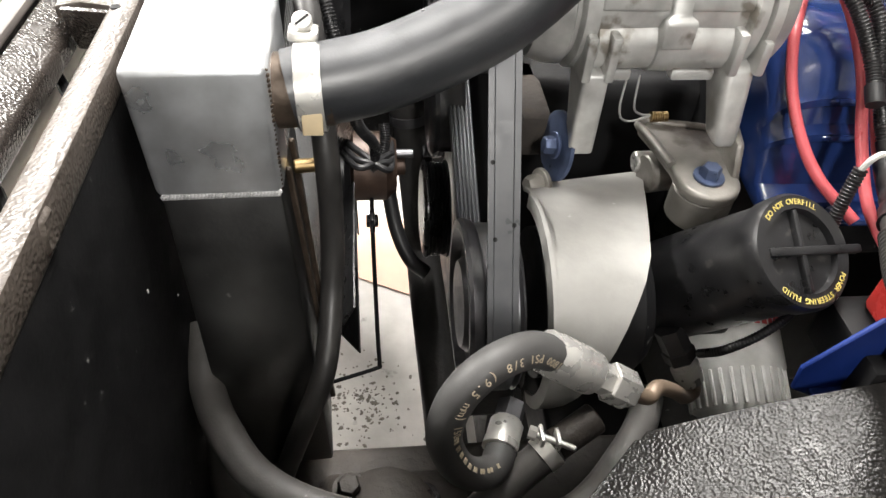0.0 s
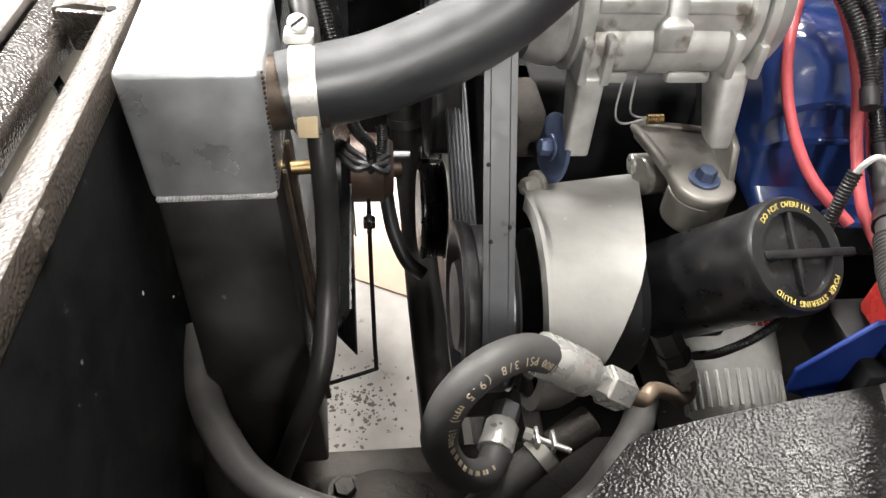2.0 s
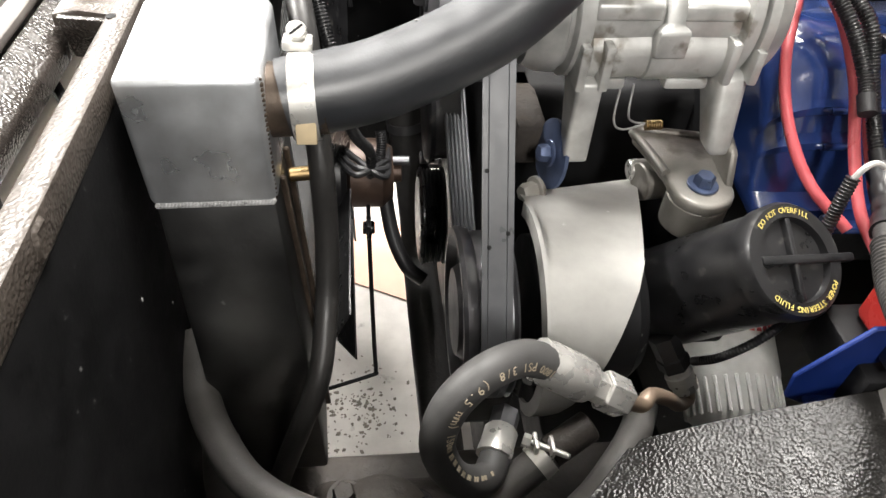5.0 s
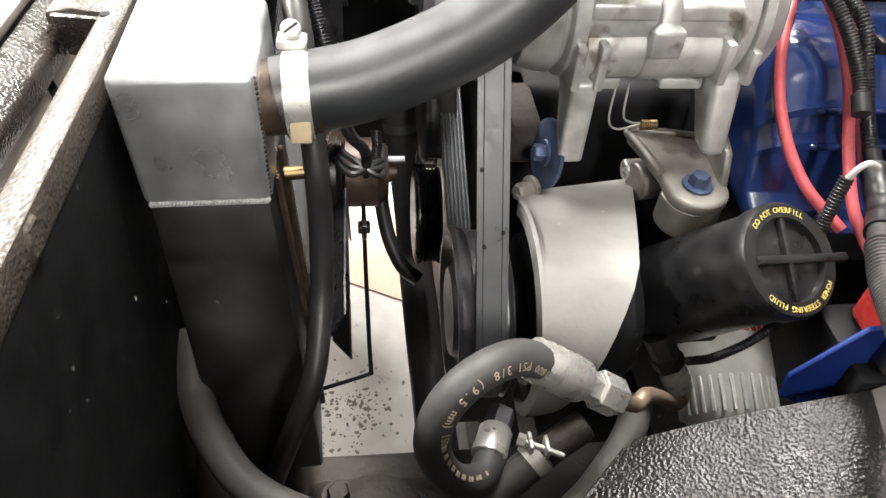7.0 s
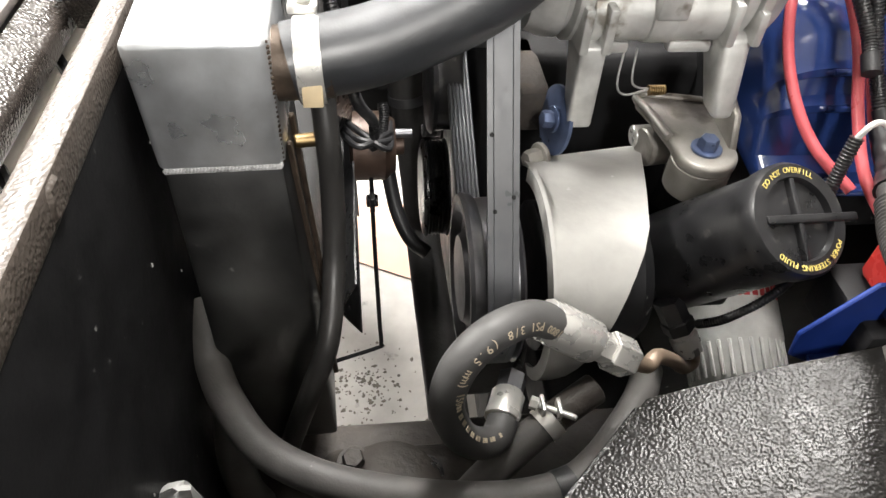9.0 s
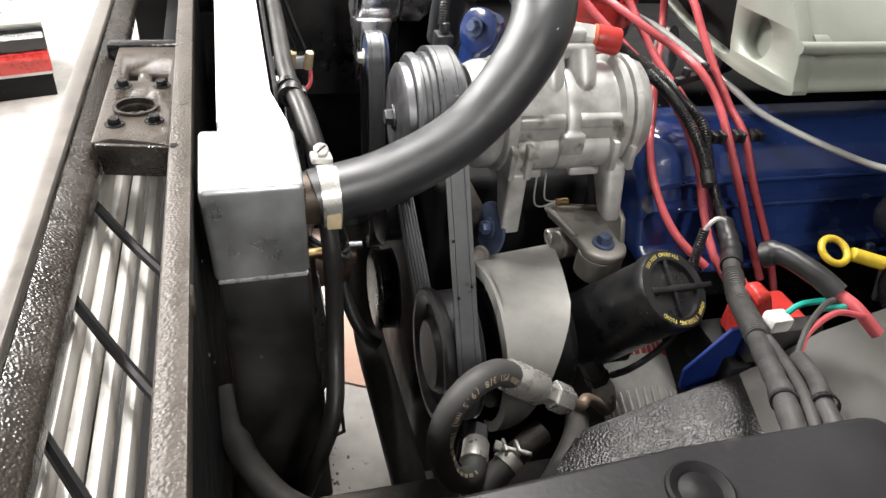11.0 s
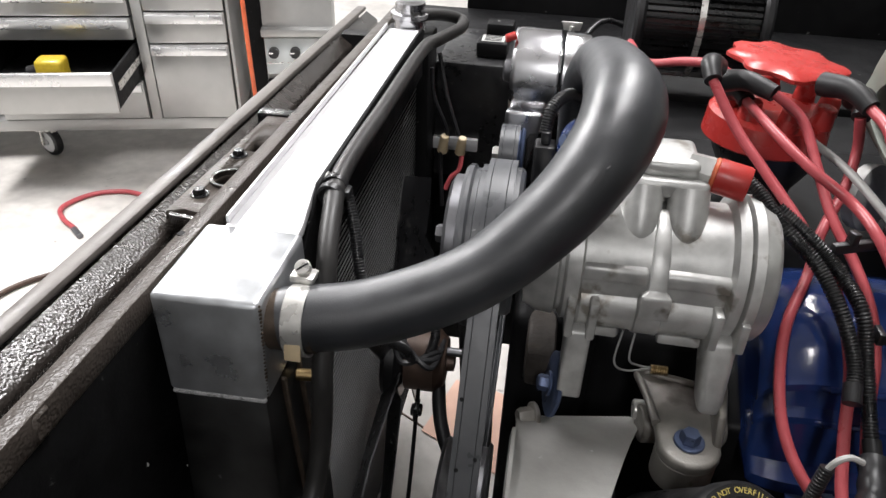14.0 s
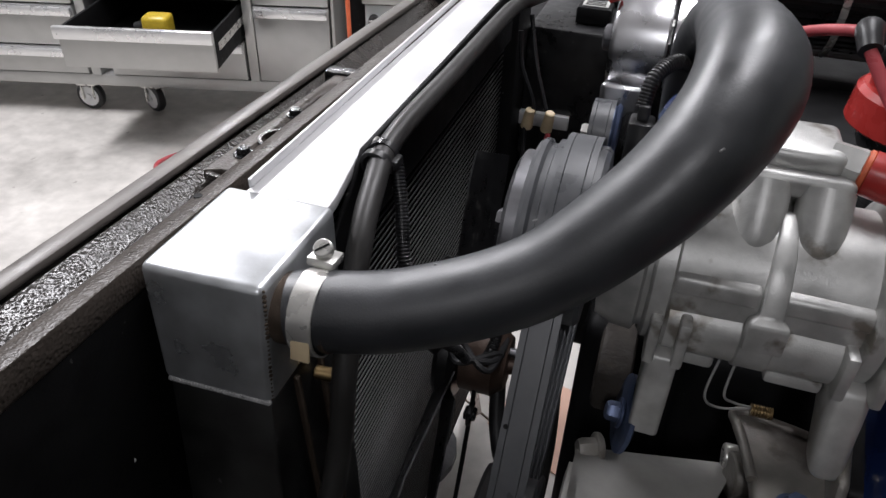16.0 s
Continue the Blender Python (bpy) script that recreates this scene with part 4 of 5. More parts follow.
STRAP = [(0.455, 1.1440, 0.0035), (0.442, 1.1385, 0.0050), (0.4300, 1.1305, 0.0060), (0.4215, 1.1200, 0.0064), (0.4140, 1.1095, 0.0064), (0.4115, 1.0985, 0.0066), (0.4085, 1.0965, 0.0108), (0.4070, 1.0940, 0.0112), (0.4068, 1.0760, 0.0112)]
bm, rr = bmesh.new(), []
for y, z, h in STRAP:
    rr.append([bm.verts.new((0.1775 + q * h, y + o, z - 0.4 * o)) for q, o in ((-1, 0.014), (-1, 0), (1, 0), (1, 0.014))])
for p, q in zip(rr, rr[1:]):
    for i in range(4):
        j = (i + 1) % 4
        bm.faces.new((p[i], p[j], q[j], q[i]))
bm.faces.new(rr[0])
bm.faces.new(rr[-1])
bmesh.ops.recalc_face_normals(bm, faces=bm.faces)
part("centre_pad", bevel(bm, 0.0016, 2), CAST, t)
part("centre_band", lathe((0.1655, CY - 0.033, CZ - 0.021), (1, 0, 0), [(0, 0.0225), (0.001, 0.0242), (0.019, 0.0242), (0.020, 0.0225)], 32), CAST, t)
part("left_lug", join(hexa([(0.1165, 0.406, 0.986), (0.136, 0.406, 0.986), (0.136, 0.420, 0.986), (0.1165, 0.420, 0.986)], [(0.1165, 0.408, 1.055), (0.136, 0.408, 1.055), (0.136, 0.45, 1.055), (0.1165, 0.45, 1.055)], 0.003, 3),
                      box(0.114, 0.121, 0.405, 0.43, 1.05, 1.085, 0.002), box(0.131, 0.138, 0.405, 0.43, 1.05, 1.085, 0.002)), CAST, t)
part("right_lug", join(hexa([(0.224, 0.392, 1.000), (0.243, 0.392, 1.000), (0.243, 0.414, 1.000), (0.224, 0.414, 1.000)], [(0.222, 0.412, 1.06), (0.246, 0.412, 1.06), (0.246, 0.46, 1.06), (0.222, 0.46, 1.06)], 0.006, 4),
                       box(0.221, 0.228, 0.405, 0.43, 1.055, 1.088, 0.002), box(0.241, 0.248, 0.405, 0.43, 1.055, 1.082, 0.002)), CAST, t)
part("port_block", join(box(0.160, 0.206, 0.474, 0.520, 1.120, 1.152, 0.004, 3), box(0.158, 0.200, 0.468, 0.516, 1.163, 1.177, 0.005, 3)), CAST, t)
part("port_flange", box(0.144, 0.208, 0.460, 0.520, 1.150, 1.165, 0.0045, 3), CAST, t)
for x, y in ((0.151, 0.492), (0.151, 0.470)):
    part("port_bolt", hexbolt((x, y, 1.165), (0, 0, 1), 0.0048, 0.006), BOLT_STEEL, t)
for x in (0.1605, 0.1945):
    part("port_column", lathe((x, 0.468, 1.154), (0, -0.62, -0.785), [(0.0, 0.0155), (0.015, 0.0152), (0.034, 0.0128), (0.044, 0.0088), (0.050, 0.002)], 28), CAST, t)
part("port_nut", lathe((0.192, 0.484, 1.168), (1, -0.3, -0.1), [(0, 0.0125), (0.018, 0.0135), (0.020, 0.011)], 6), CAST, t)
part("seal_ring", lathe((0.2095, 0.4788, 1.1662), (1, -0.3, -0.1), [(0, 0.0120), (0.001, 0.0132), (0.003, 0.0132), (0.004, 0.0120)], 20), ORANGE, t, "orange seal ring")
part("port_cap", lathe((0.2130, 0.4778, 1.1659), (1, -0.3, -0.1), [(0, 0.0135), (0.022, 0.0135), (0.024, 0.0125)], 20), RED_CAP, t, "red plastic dust cap")
part("clutch_pulley", lathe((0.024, CY, CZ), (1, 0, 0), [(0, 0.040), (0, 0.058), (0.003, 0.0605), (0.006, 0.0605), (0.008, 0.0575), (0.012, 0.0575), (0.013, 0.061), (0.044, 0.061), (0.047, 0.058), (0.047, 0.04)], 56), BELT, t, "dark grey clutch pulley")
part("clutch_plate", lathe((0.012, CY, CZ), (1, 0, 0), [(0, 0.012), (0.001, 0.046), (0.004, 0.051), (0.011, 0.051), (0.012, 0.045)], 40), BOLT_STEEL, t)
part("shaft_nut", hexbolt((0.012, CY, CZ), (-1, 0, 0), 0.008, 0.008), BOLT_STEEL, t)
part("brass_plug", corrugated([(0.196, 0.452, 0.989), (0.210, 0.452, 0.989)], 0.0046, 0.002, 12), BRASS, t, "small brass plug")
part("lead", tube([(0.166, 0.45, 1.03), (0.162, 0.438, 1.005), (0.174, 0.445, 0.990), (0.196, 0.453, 0.989)], 0.0009, 6), PALE_LINE, t)
part("lead", tube([(0.176, 0.45, 1.03), (0.174, 0.440, 1.008), (0.184, 0.448, 0.995), (0.197, 0.453, 0.990)], 0.0009, 6), PALE_LINE, t)

t = thing("compressor_bracket", (0.22, 0.39, 0.96), "cast aluminium compressor bracket with flange bolt", "bracket")
FOOT = [(0.221 + 0.025 * math.cos(radians(a)), 0.379 + 0.025 * math.sin(radians(a))) for a in range(-160, 31, 15)]
FOOT += [(0.247, 0.405), (0.252, 0.425), (0.246, 0.440), (0.228, 0.446), (0.208, 0.450), (0.194, 0.454), (0.186, 0.449), (0.189, 0.438), (0.193, 0.420), (0.197, 0.395)]
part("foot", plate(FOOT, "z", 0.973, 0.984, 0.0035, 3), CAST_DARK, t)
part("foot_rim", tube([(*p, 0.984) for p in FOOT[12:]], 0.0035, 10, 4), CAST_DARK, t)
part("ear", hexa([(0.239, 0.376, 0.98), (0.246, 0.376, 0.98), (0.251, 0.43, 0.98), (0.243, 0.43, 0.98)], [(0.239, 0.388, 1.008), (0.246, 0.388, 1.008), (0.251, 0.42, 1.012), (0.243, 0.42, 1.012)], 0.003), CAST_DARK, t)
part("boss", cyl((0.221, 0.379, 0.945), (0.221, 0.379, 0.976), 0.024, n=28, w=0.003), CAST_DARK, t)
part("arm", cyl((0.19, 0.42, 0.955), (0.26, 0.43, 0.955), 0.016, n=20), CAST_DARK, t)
part("bolt", hexbolt((0.221, 0.379, 0.984), (0, 0, 1), 0.0080, 0.009), BLUE_ZINC, t, "blue flange bolt")
part("spacer", cyl((0.186, 0.437, 0.954), (0.215, 0.437, 0.955), 0.009, n=18), STEEL, t, "bright steel spacer stub")

# ---- blue front bracket ----
t = thing("belt_tensioner_bracket", (0.105, 0.42, 0.96), "blue painted belt idler bracket with bolt", "bracket")
part("flange", lathe((0.118, 0.43, 0.977), (-0.98, -0.12, 0.15), [(0, 0.024), (0.002, 0.0285), (0.005, 0.0285), (0.007, 0.024)], 36), BLUE_ZINC, t)
part("bolt", hexbolt((0.1115, 0.424, 0.9825), (-0.98, -0.12, 0.15), 0.0072, 0.009), BLUE_ZINC, t)
part("arm", box(0.088, 0.115, 0.45, 0.54, 0.95, 0.99, 0.006), GREASE, t)
part("nut", hexbolt((0.103, 0.411, 0.956), (-0.9, -0.4, 0.1), 0.0078, 0.014), CAST_DARK, t)

# ---- drive belt ----
def hull(points):
    pts = sorted(points)
    def half(seq):
        out = []
        for p in seq:
            while len(out) > 1 and (out[-1][0] - out[-2][0]) * (p[1] - out[-2][1]) - (out[-1][1] - out[-2][1]) * (p[0] - out[-2][0]) <= 0:
                out.pop()
            out.append(p)
        return out[:-1]
    return half(pts) + half(pts[::-1])


def circle(cy, cz, r, n=40):
    return [(cy + r * math.cos(2 * math.pi * i / n), cz + r * math.sin(2 * math.pi * i / n)) for i in range(n)]


PS = (0.338, 0.894)


def belt(loop_, shift=0.0):
    bm, rings_ = bmesh.new(), []
    for i, (y, z) in enumerate(loop_):
        (ay, az), (by, bz) = loop_[i - 1], loop_[(i + 1) % len(loop_)]
        d_ = Vector((0, by - ay, bz - az)).normalized()
        out_ = Vector((0, d_.z, -d_.y))
        rings_.append([bm.verts.new(Vector((x + shift, y, z)) + out_ * h) for x, h in section])
    for p, q in zip(rings_, rings_[1:] + rings_[:1]):
        for i in range(len(section)):
            j = (i + 1) % len(section)
            bm.faces.new((p[i], p[j], q[j], q[i]))
    return bm



section = [(0.0420, 0.0042), (0.0459, 0.0042), (0.0463, 0.0036), (0.0467, 0.0042), (0.0590, 0.0042), (0.0594, 0.0036), (0.0598, 0.0042), (0.0640, 0.0042)]
for i in range(6):
    x = 0.0640 - i * 0.00366
    section += [(x, 0.0022), (x - 0.0012, 0.0), (x - 0.0023, 0.0)]
section.append((0.0420, 0.0022))
t = thing("drive_belt", (0.053, 0.40, 0.84), "grey multi-rib rubber drive belt round the pulleys", "belt", "drive belts")
part("rubber_band", belt(hull(circle(CY, CZ, 0.0622) + circle(PS[0], PS[1], 0.064) + circle(0.565, 0.968, 0.030))), BELT, t)
top_, low_ = Vector((0, 0.4141, 1.1307)), Vector((0, 0.2826, 0.9338))
face_ = Vector((0, -0.8116, 0.5842))
for x, f_ in ((0.0450, 0.52), (0.0600, 0.70), (0.0470, 0.74)):
    c_ = Vector((x, 0, 0)) + top_ + (low_ - top_) * f_
    part("printed_dot", cyl(c_ - face_ * 0.0006, c_ + face_ * 0.0004, 0.0016, n=12, w=0), BLACK, t)
t = thing("drive_belt", (0.05, 0.72, 0.77), "grey ribbed belt hanging from the idler pulley", "belt", "drive belts")
part("rubber_band", belt(hull(circle(0.75, 1.035, 0.0308) + circle(0.70, 0.80, 0.030)), -0.0105), BELT, t)

t = thing("crank_pulley", (0.02, 0.585, 0.70), "smooth black pulley behind the fan", "pulley")
part("wheel", lathe((0.022, 0.585, 0.772), (1, 0, 0), [(0, 0.045), (0.001, 0.052), (0.003, 0.056), (0.005, 0.056), *[q for i in range(5) for q in ((0.0065 + 0.0036 * i, 0.0515), (0.0083 + 0.0036 * i, 0.0545))], (0.0255, 0.0515), (0.027, 0.056), (0.029, 0.056), (0.030, 0.03)], 56), PLASTIC, t)
part("hub_face", lathe((0.0225, 0.585, 0.772), (1, 0, 0), [(0.006, 0.010), (0.006, 0.046), (0.0065, 0.046), (0.0065, 0.012)], 40), GREASE, t)
t = thing("water_pump_pulley", (0.03, 0.60, 0.92), "black ribbed pulley partly hidden by the radiator hose", "pulley")
part("wheel", lathe((0.024, 0.60, 0.905), (1, 0, 0), [(0, 0.02), (0.002, 0.050), (0.005, 0.054), (0.010, 0.050), (0.030, 0.050), (0.034, 0.053), (0.036, 0.03)], 40), PLASTIC, t)

# ---- power steering pump ----
t = thing("power_steering_pump", (0.13, 0.33, 0.80), "black power steering pump with grey metal shield and filler cap", "power steering pump")
part("pulley", lathe((0.0305, *PS), (1, 0, 0), [(0.0, 0.016), (0.0, 0.034), (0.008, 0.040), (0.008, 0.054), (0.0, 0.060), (0.0, 0.066), (0.003, 0.068), (0.010, 0.066), (0.012, 0.0635), (0.036, 0.0635), (0.038, 0.068), (0.040, 0.066), (0.040, 0.02)], 56), BOLT_STEEL, t, "dark steel belt pulley")
for k in range(3):
    a = radians(50 + 120 * k)
    part("pulley_window", plate([(PS[0] + 0.047 * math.cos(a + o) + 0.006 * e * math.cos(a + o), PS[1] + 0.047 * math.sin(a + o) + 0.006 * e * math.sin(a + o)) for o, e in ((-0.35, -1), (0.35, -1), (0.35, 1), (-0.35, 1))],
                               "x", 0.0374, 0.0384, 0), BLACK, t)
part("body", lathe((0.085, *PS), (1, 0, 0), [(0, 0.03), (0.002, 0.060), (0.075, 0.060), (0.085, 0.052), (0.088, 0.03)], 40), BLACK, t)
# added black block for the dark mass under the reservoir neck
part("dark_filler", box(0.176, 0.250, 0.312, 0.348, 0.872, 0.908, 0.006, 3), BLACK, t)
# shield: a bent sheet over the pump, cut on a slant
bm, rows = bmesh.new(), []
for i in range(17):
    s = i / 16
    a = radians(58 + 175 * s)
    y, z = 0.338 + 0.082 * math.cos(a), 0.896 + 0.082 * math.sin(a)
    xl = 0.0868
    xr = 0.205 - 0.120 * s ** 0.8
    row = []
    for h in (0.0, 0.0025):
        yy, zz = y + h * math.cos(a), z + h * math.sin(a)
        for k in range(5):
            f_ = k / 4
            far_ = (0.026 + 0.042 * f_) * max(0, 1 - s * 3.0)
            row.append(bm.verts.new((xl + (xr - xl) * f_, yy + far_, zz - 0.5 * far_)))
    rows.append([*row[5:], *row[:5][::-1]])
for p, q in zip(rows, rows[1:]):
    for i in range(10):
        j = (i + 1) % 10
        bm.faces.new((p[i], p[j], q[j], q[i]))
bm.faces.new(rows[0])
bm.faces.new(rows[-1])
part("shield", bm, SHIELD, t, "dull grey bent metal shield")
bm, rows = bmesh.new(), []
for i in range(17):
    a = radians(58 + 175 * i / 16)
    c_, s_ = math.cos(a), math.sin(a)
    rows.append([bm.verts.new((x, 0.338 + r * c_, 0.896 + r * s_)) for x, r in ((0.083, 0.0745), (0.0845, 0.0848), (0.0875, 0.0848), (0.086, 0.0745))])
for p, q in zip(rows, rows[1:]):
    for i in range(4):
        j = (i + 1) % 4
        bm.faces.new((p[i], p[j], q[j], q[i]))
part("shield_flange", bm, SHIELD, t, "worn turned-in shield edge")
AXN = Vector((0.24, -0.51, 0.825)).normalized()
CAPC = Vector((0.241, 0.278, 1.006))
NB = CAPC - AXN * 0.145
part("reservoir", lathe(NB, AXN, [(0, 0.030), (0.004, 0.038), (0.012, 0.0415), (0.10, 0.0385), (0.128, 0.0375), (0.130, 0.034)], 44), PLASTIC, t, "dusty black plastic reservoir neck")
part("reservoir_tab", box(0.150, 0.164, 0.300, 0.312, 0.918, 0.930, 0.002), PLASTIC, t)
cap = part("cap", lathe(CAPC - AXN * 0.016, AXN, [(0, 0.034), (0.001, 0.0395), (0.013, 0.0395), (0.016, 0.0375), (0.016, 0.0285), (0.011, 0.0275), (0.011, 0.002)], 48), PLASTIC, t, "black filler cap with yellow lettering")
right_ = Vector((1, 0, 0)) - AXN * AXN.x
right_ = (right_ + Vector((0, 0, 0.12))).normalized()
right_ = (right_ - AXN * right_.dot(AXN)).normalized()
up_ = AXN.cross(right_)
FM = facing(CAPC, right_, up_)
part("cap_rib", turn(box(-0.028, 0.050, -0.003, 0.003, -0.006, 0.001, 0.0015), FM), PLASTIC, cap)
part("cap_rib", turn(box(-0.002, 0.002, -0.028, 0.028, -0.006, 0.0, 0.001), FM), PLASTIC, cap)
for word, mid, flip in (("DO NOT OVERFILL", 98, 1), ("POWER STEERING FLUID", 278, 1)):
    n_ = len(word)
    for k, ch in enumerate(word):
        if ch == " ":
            continue
        a = radians(mid - (k - (n_ - 1) / 2) * 5.4)
        m_ = FM @ Matrix.Translation((0.033 * math.cos(a), 0.033 * math.sin(a), 0.0003)) @ Matrix.Rotation(a - math.pi / 2, 4, "Z")
        part("letter", letter(ch, 0.0054, m_), INK, cap)

# ---- pressure hose ----
LOOP = [(0.079, 0.2355, 0.961), (0.056, 0.228, 0.980), (0.029, 0.213, 0.986), (0.010, 0.203, 0.970), (0.004, 0.200, 0.936), (0.013, 0.203, 0.896), (0.027, 0.207, 0.871), (0.043, 0.214, 0.860), (0.051, 0.228, 0.858), (0.053, 0.236, 0.858)]
t = thing("steering_hose", (0.03, 0.21, 0.84), "black pressure hose with crimped steel ends and printed lettering", "hose")
part("hose", tube(LOOP, 0.0114, 24, 12), HOSE_LOOP, t)
d_ = (Vector((0.129, 0.228, 0.929)) - Vector((0.072, 0.2355, 0.964))).normalized()
a_ = Vector((0.073, 0.236, 0.964))
part("crimp_sleeve", lathe(a_ - d_ * 0.007, d_, [(0, 0.0116), (0.001, 0.0142), (0.006, 0.0142), (0.008, 0.0148), (0.040, 0.0148), (0.043, 0.013), (0.046, 0.009)], 12), STEEL, t, "crimped steel sleeve")
part("fitting_hex", lathe(a_ + d_ * 0.037, d_, [(0, 0.0105), (0.012, 0.0105)], 6), STEEL, t)
part("flare_nut", lathe(a_ + d_ * 0.047, d_, [(0, 0.0125), (0.001, 0.0135), (0.019, 0.0135), (0.021, 0.012)], 6), STEEL, t, "pale zinc hex nut")
part("steel_line", tube([a_ + d_ * 0.066, (0.146, 0.231, 0.917), (0.157, 0.240, 0.914), (0.183, 0.255, 0.884), (0.203, 0.268, 0.855), (0.216, 0.277, 0.848), (0.214, 0.281, 0.858), (0.211, 0.284, 0.863)], 0.0056, 12), TAN, t, "tan plated steel line")
u_dir = Vector((-0.45, 0.45, 0.77))
part("union", lathe((0.2140, 0.2800, 0.8550), u_dir, [(0, 0.0075), (0.002, 0.0100), (0.008, 0.0100), (0.009, 0.0115), (0.018, 0.0115), (0.019, 0.0092), (0.025, 0.0092)], 20), STEEL, t, "bright steel union nut")
part("pump_port", lathe(Vector((0.2140, 0.2800, 0.8550)) + u_dir * 0.0235, u_dir, [(0, 0.0120), (0.001, 0.0130), (0.010, 0.0130), (0.011, 0.0115), (0.03, 0.0115)], 6), RUBBER, t, "black hex port")
b_ = Vector((0.0510, 0.230, 0.858))
d2 = Vector((0.38, 0.92, 0.02)).normalized()
part("crimp_sleeve", lathe(b_, d2, [(0, 0.0115), (0.001, 0.0136), (0.006, 0.0134), (0.008, 0.0130), (0.022, 0.0130), (0.025, 0.011)], 12), STEEL, t, "crimped steel sleeve")
part("fitting_hex", lathe(b_ + d2 * 0.024, d2, [(0, 0.011), (0.016, 0.011)], 6), BOLT_STEEL, t)
path_ = resample(LOOP, 0.0041)
txt = "1800 PSI 3/8 (9.5 mm) 150"
front_ = Vector((0.0, -0.55, 0.83))
for k, (p, d, _, _) in enumerate(frames_along(path_)[3:-6]):
    up2 = Vector((0.035, 0.22, 0.925)) - p
    up2 = (up2 - d * up2.dot(d)).normalized()
    out_ = (front_ - d * front_.dot(d)).normalized()
    nrm = (out_ * 0.85 + up2 * 0.5)
    nrm = (nrm - d * nrm.dot(d)).normalized()
    m_ = facing(p + nrm * 0.01155, d, nrm.cross(d))
    if k >= len(txt):
        if k % 3:
            part("print_bar", turn(box(-0.0011, 0.0011, -0.0016, 0.0016, -0.0003, 0.0003, 0), m_), INK_PALE, t)
    elif txt[k] != " ":
        part("letter", letter(txt[k], 0.0076, m_), INK_PALE, t)

# ---- other lower hoses ----
COOLER = [(-0.160, 0.325, 0.895), (-0.160, 0.301, 0.885), (-0.157, 0.283, 0.872), (-0.145, 0.257, 0.862), (-0.120, 0.223, 0.856), (-0.081, 0.199, 0.853), (-0.028, 0.184, 0.850), (0.021, 0.177, 0.848), (0.060, 0.177, 0.846), (0.094, 0.184, 0.846), (0.117, 0.198, 0.848), (0.138, 0.218, 0.850), (0.162, 0.246, 0.848), (0.19, 0.29, 0.82)]
t = thing("lower_cooler_hose", (0.0, 0.19, 0.83), "dusty rubber hose crossing low in front of the radiator", "hose")
part("hose", tube(COOLER, 0.0125, 20), HOSE_GREY, t)
path_ = spline(COOLER, 16)
part("torn_tape", tube(path_[138:146], 0.0130, 20, straight=True), RUBBER, t, "torn black tape patch")
scrap = lathe((-0.166, 0.172, 0.872), (0.25, -0.1, 1), [(0, 0.004), (0.004, 0.016), (0.016, 0.015), (0.028, 0.011), (0.040, 0.006), (0.043, 0.002)], 14)
rnd = random.Random(3)
for v in scrap.verts:
    v.co += Vector((rnd.uniform(-1, 1), rnd.uniform(-1, 1), rnd.uniform(-1, 1))) * 0.0018
solo("paper_scrap", scrap, PALE_LINE, "crumpled pale scrap stuck low on the black panel", "scrap")
solo("drain_hose", tube([(-0.150, 0.275, 0.83), (-0.152, 0.255, 0.79), (-0.150, 0.25, 0.74), (-0.14, 0.25, 0.70)], 0.014, 18), HOSE_GREY, "short dusty rubber hose going down", "hose")
t = thing("return_hose", (0.05, 0.22, 0.82), "rubber return hose with a steel spring clamp", "hose")
part("hose", tube([(0.0, 0.178, 0.795), (0.029, 0.196, 0.822), (0.054, 0.211, 0.838), (0.083, 0.227, 0.852), (0.092, 0.232, 0.856)], 0.0125, 20), HOSE_GREY, t)
part("clamp", ring((0.086, 0.229, 0.8535), (0.78, 0.45, 0.40), 0.0126, 0.011, 0.0014, 28), STEEL, t)
part("clamp_ear", join(box(0.079, 0.082, 0.226, 0.240, 0.862, 0.875, 0.001), box(0.090, 0.093, 0.222, 0.236, 0.862, 0.876, 0.001), cyl((0.074, 0.236, 0.870), (0.104, 0.222, 0.868), 0.0024, n=10), lathe((0.072, 0.237, 0.870), (0.9, -0.42, -0.06), [(0, 0.005), (0.006, 0.005)], 6)), STEEL, t)
part("stub", cyl((0.092, 0.232, 0.856), (0.125, 0.248, 0.866), 0.012), GREASE, t)
t = thing("lower_radiator_hose", (0.03, 0.55, 0.58), "thick dusty lower radiator hose under the pulleys", "radiator hose")
part("hose", tube([(0.006, 0.75, 0.84), (0.016, 0.735, 0.80), (0.028, 0.71, 0.70), (0.034, 0.685, 0.635), (0.036, 0.65, 0.606), (0.038, 0.55, 0.605), (0.042, 0.42, 0.60), (0.044, 0.33, 0.60), (0.05, 0.30, 0.63)], 0.0235, 24), TAPE, t)
part("clamp_band", ring((0.0165, 0.7335, 0.796), (0.1, -0.2, -0.97), 0.0237, 0.012, 0.0014, 28), BOLT_STEEL, t)
solo("fan_drain_hose", tube([(-0.015, 0.63, 0.775), (-0.006, 0.60, 0.73), (0.010, 0.575, 0.70), (0.03, 0.565, 0.685)], 0.009, 12), RUBBER, "short curved black hose below the fan motor", "hose")

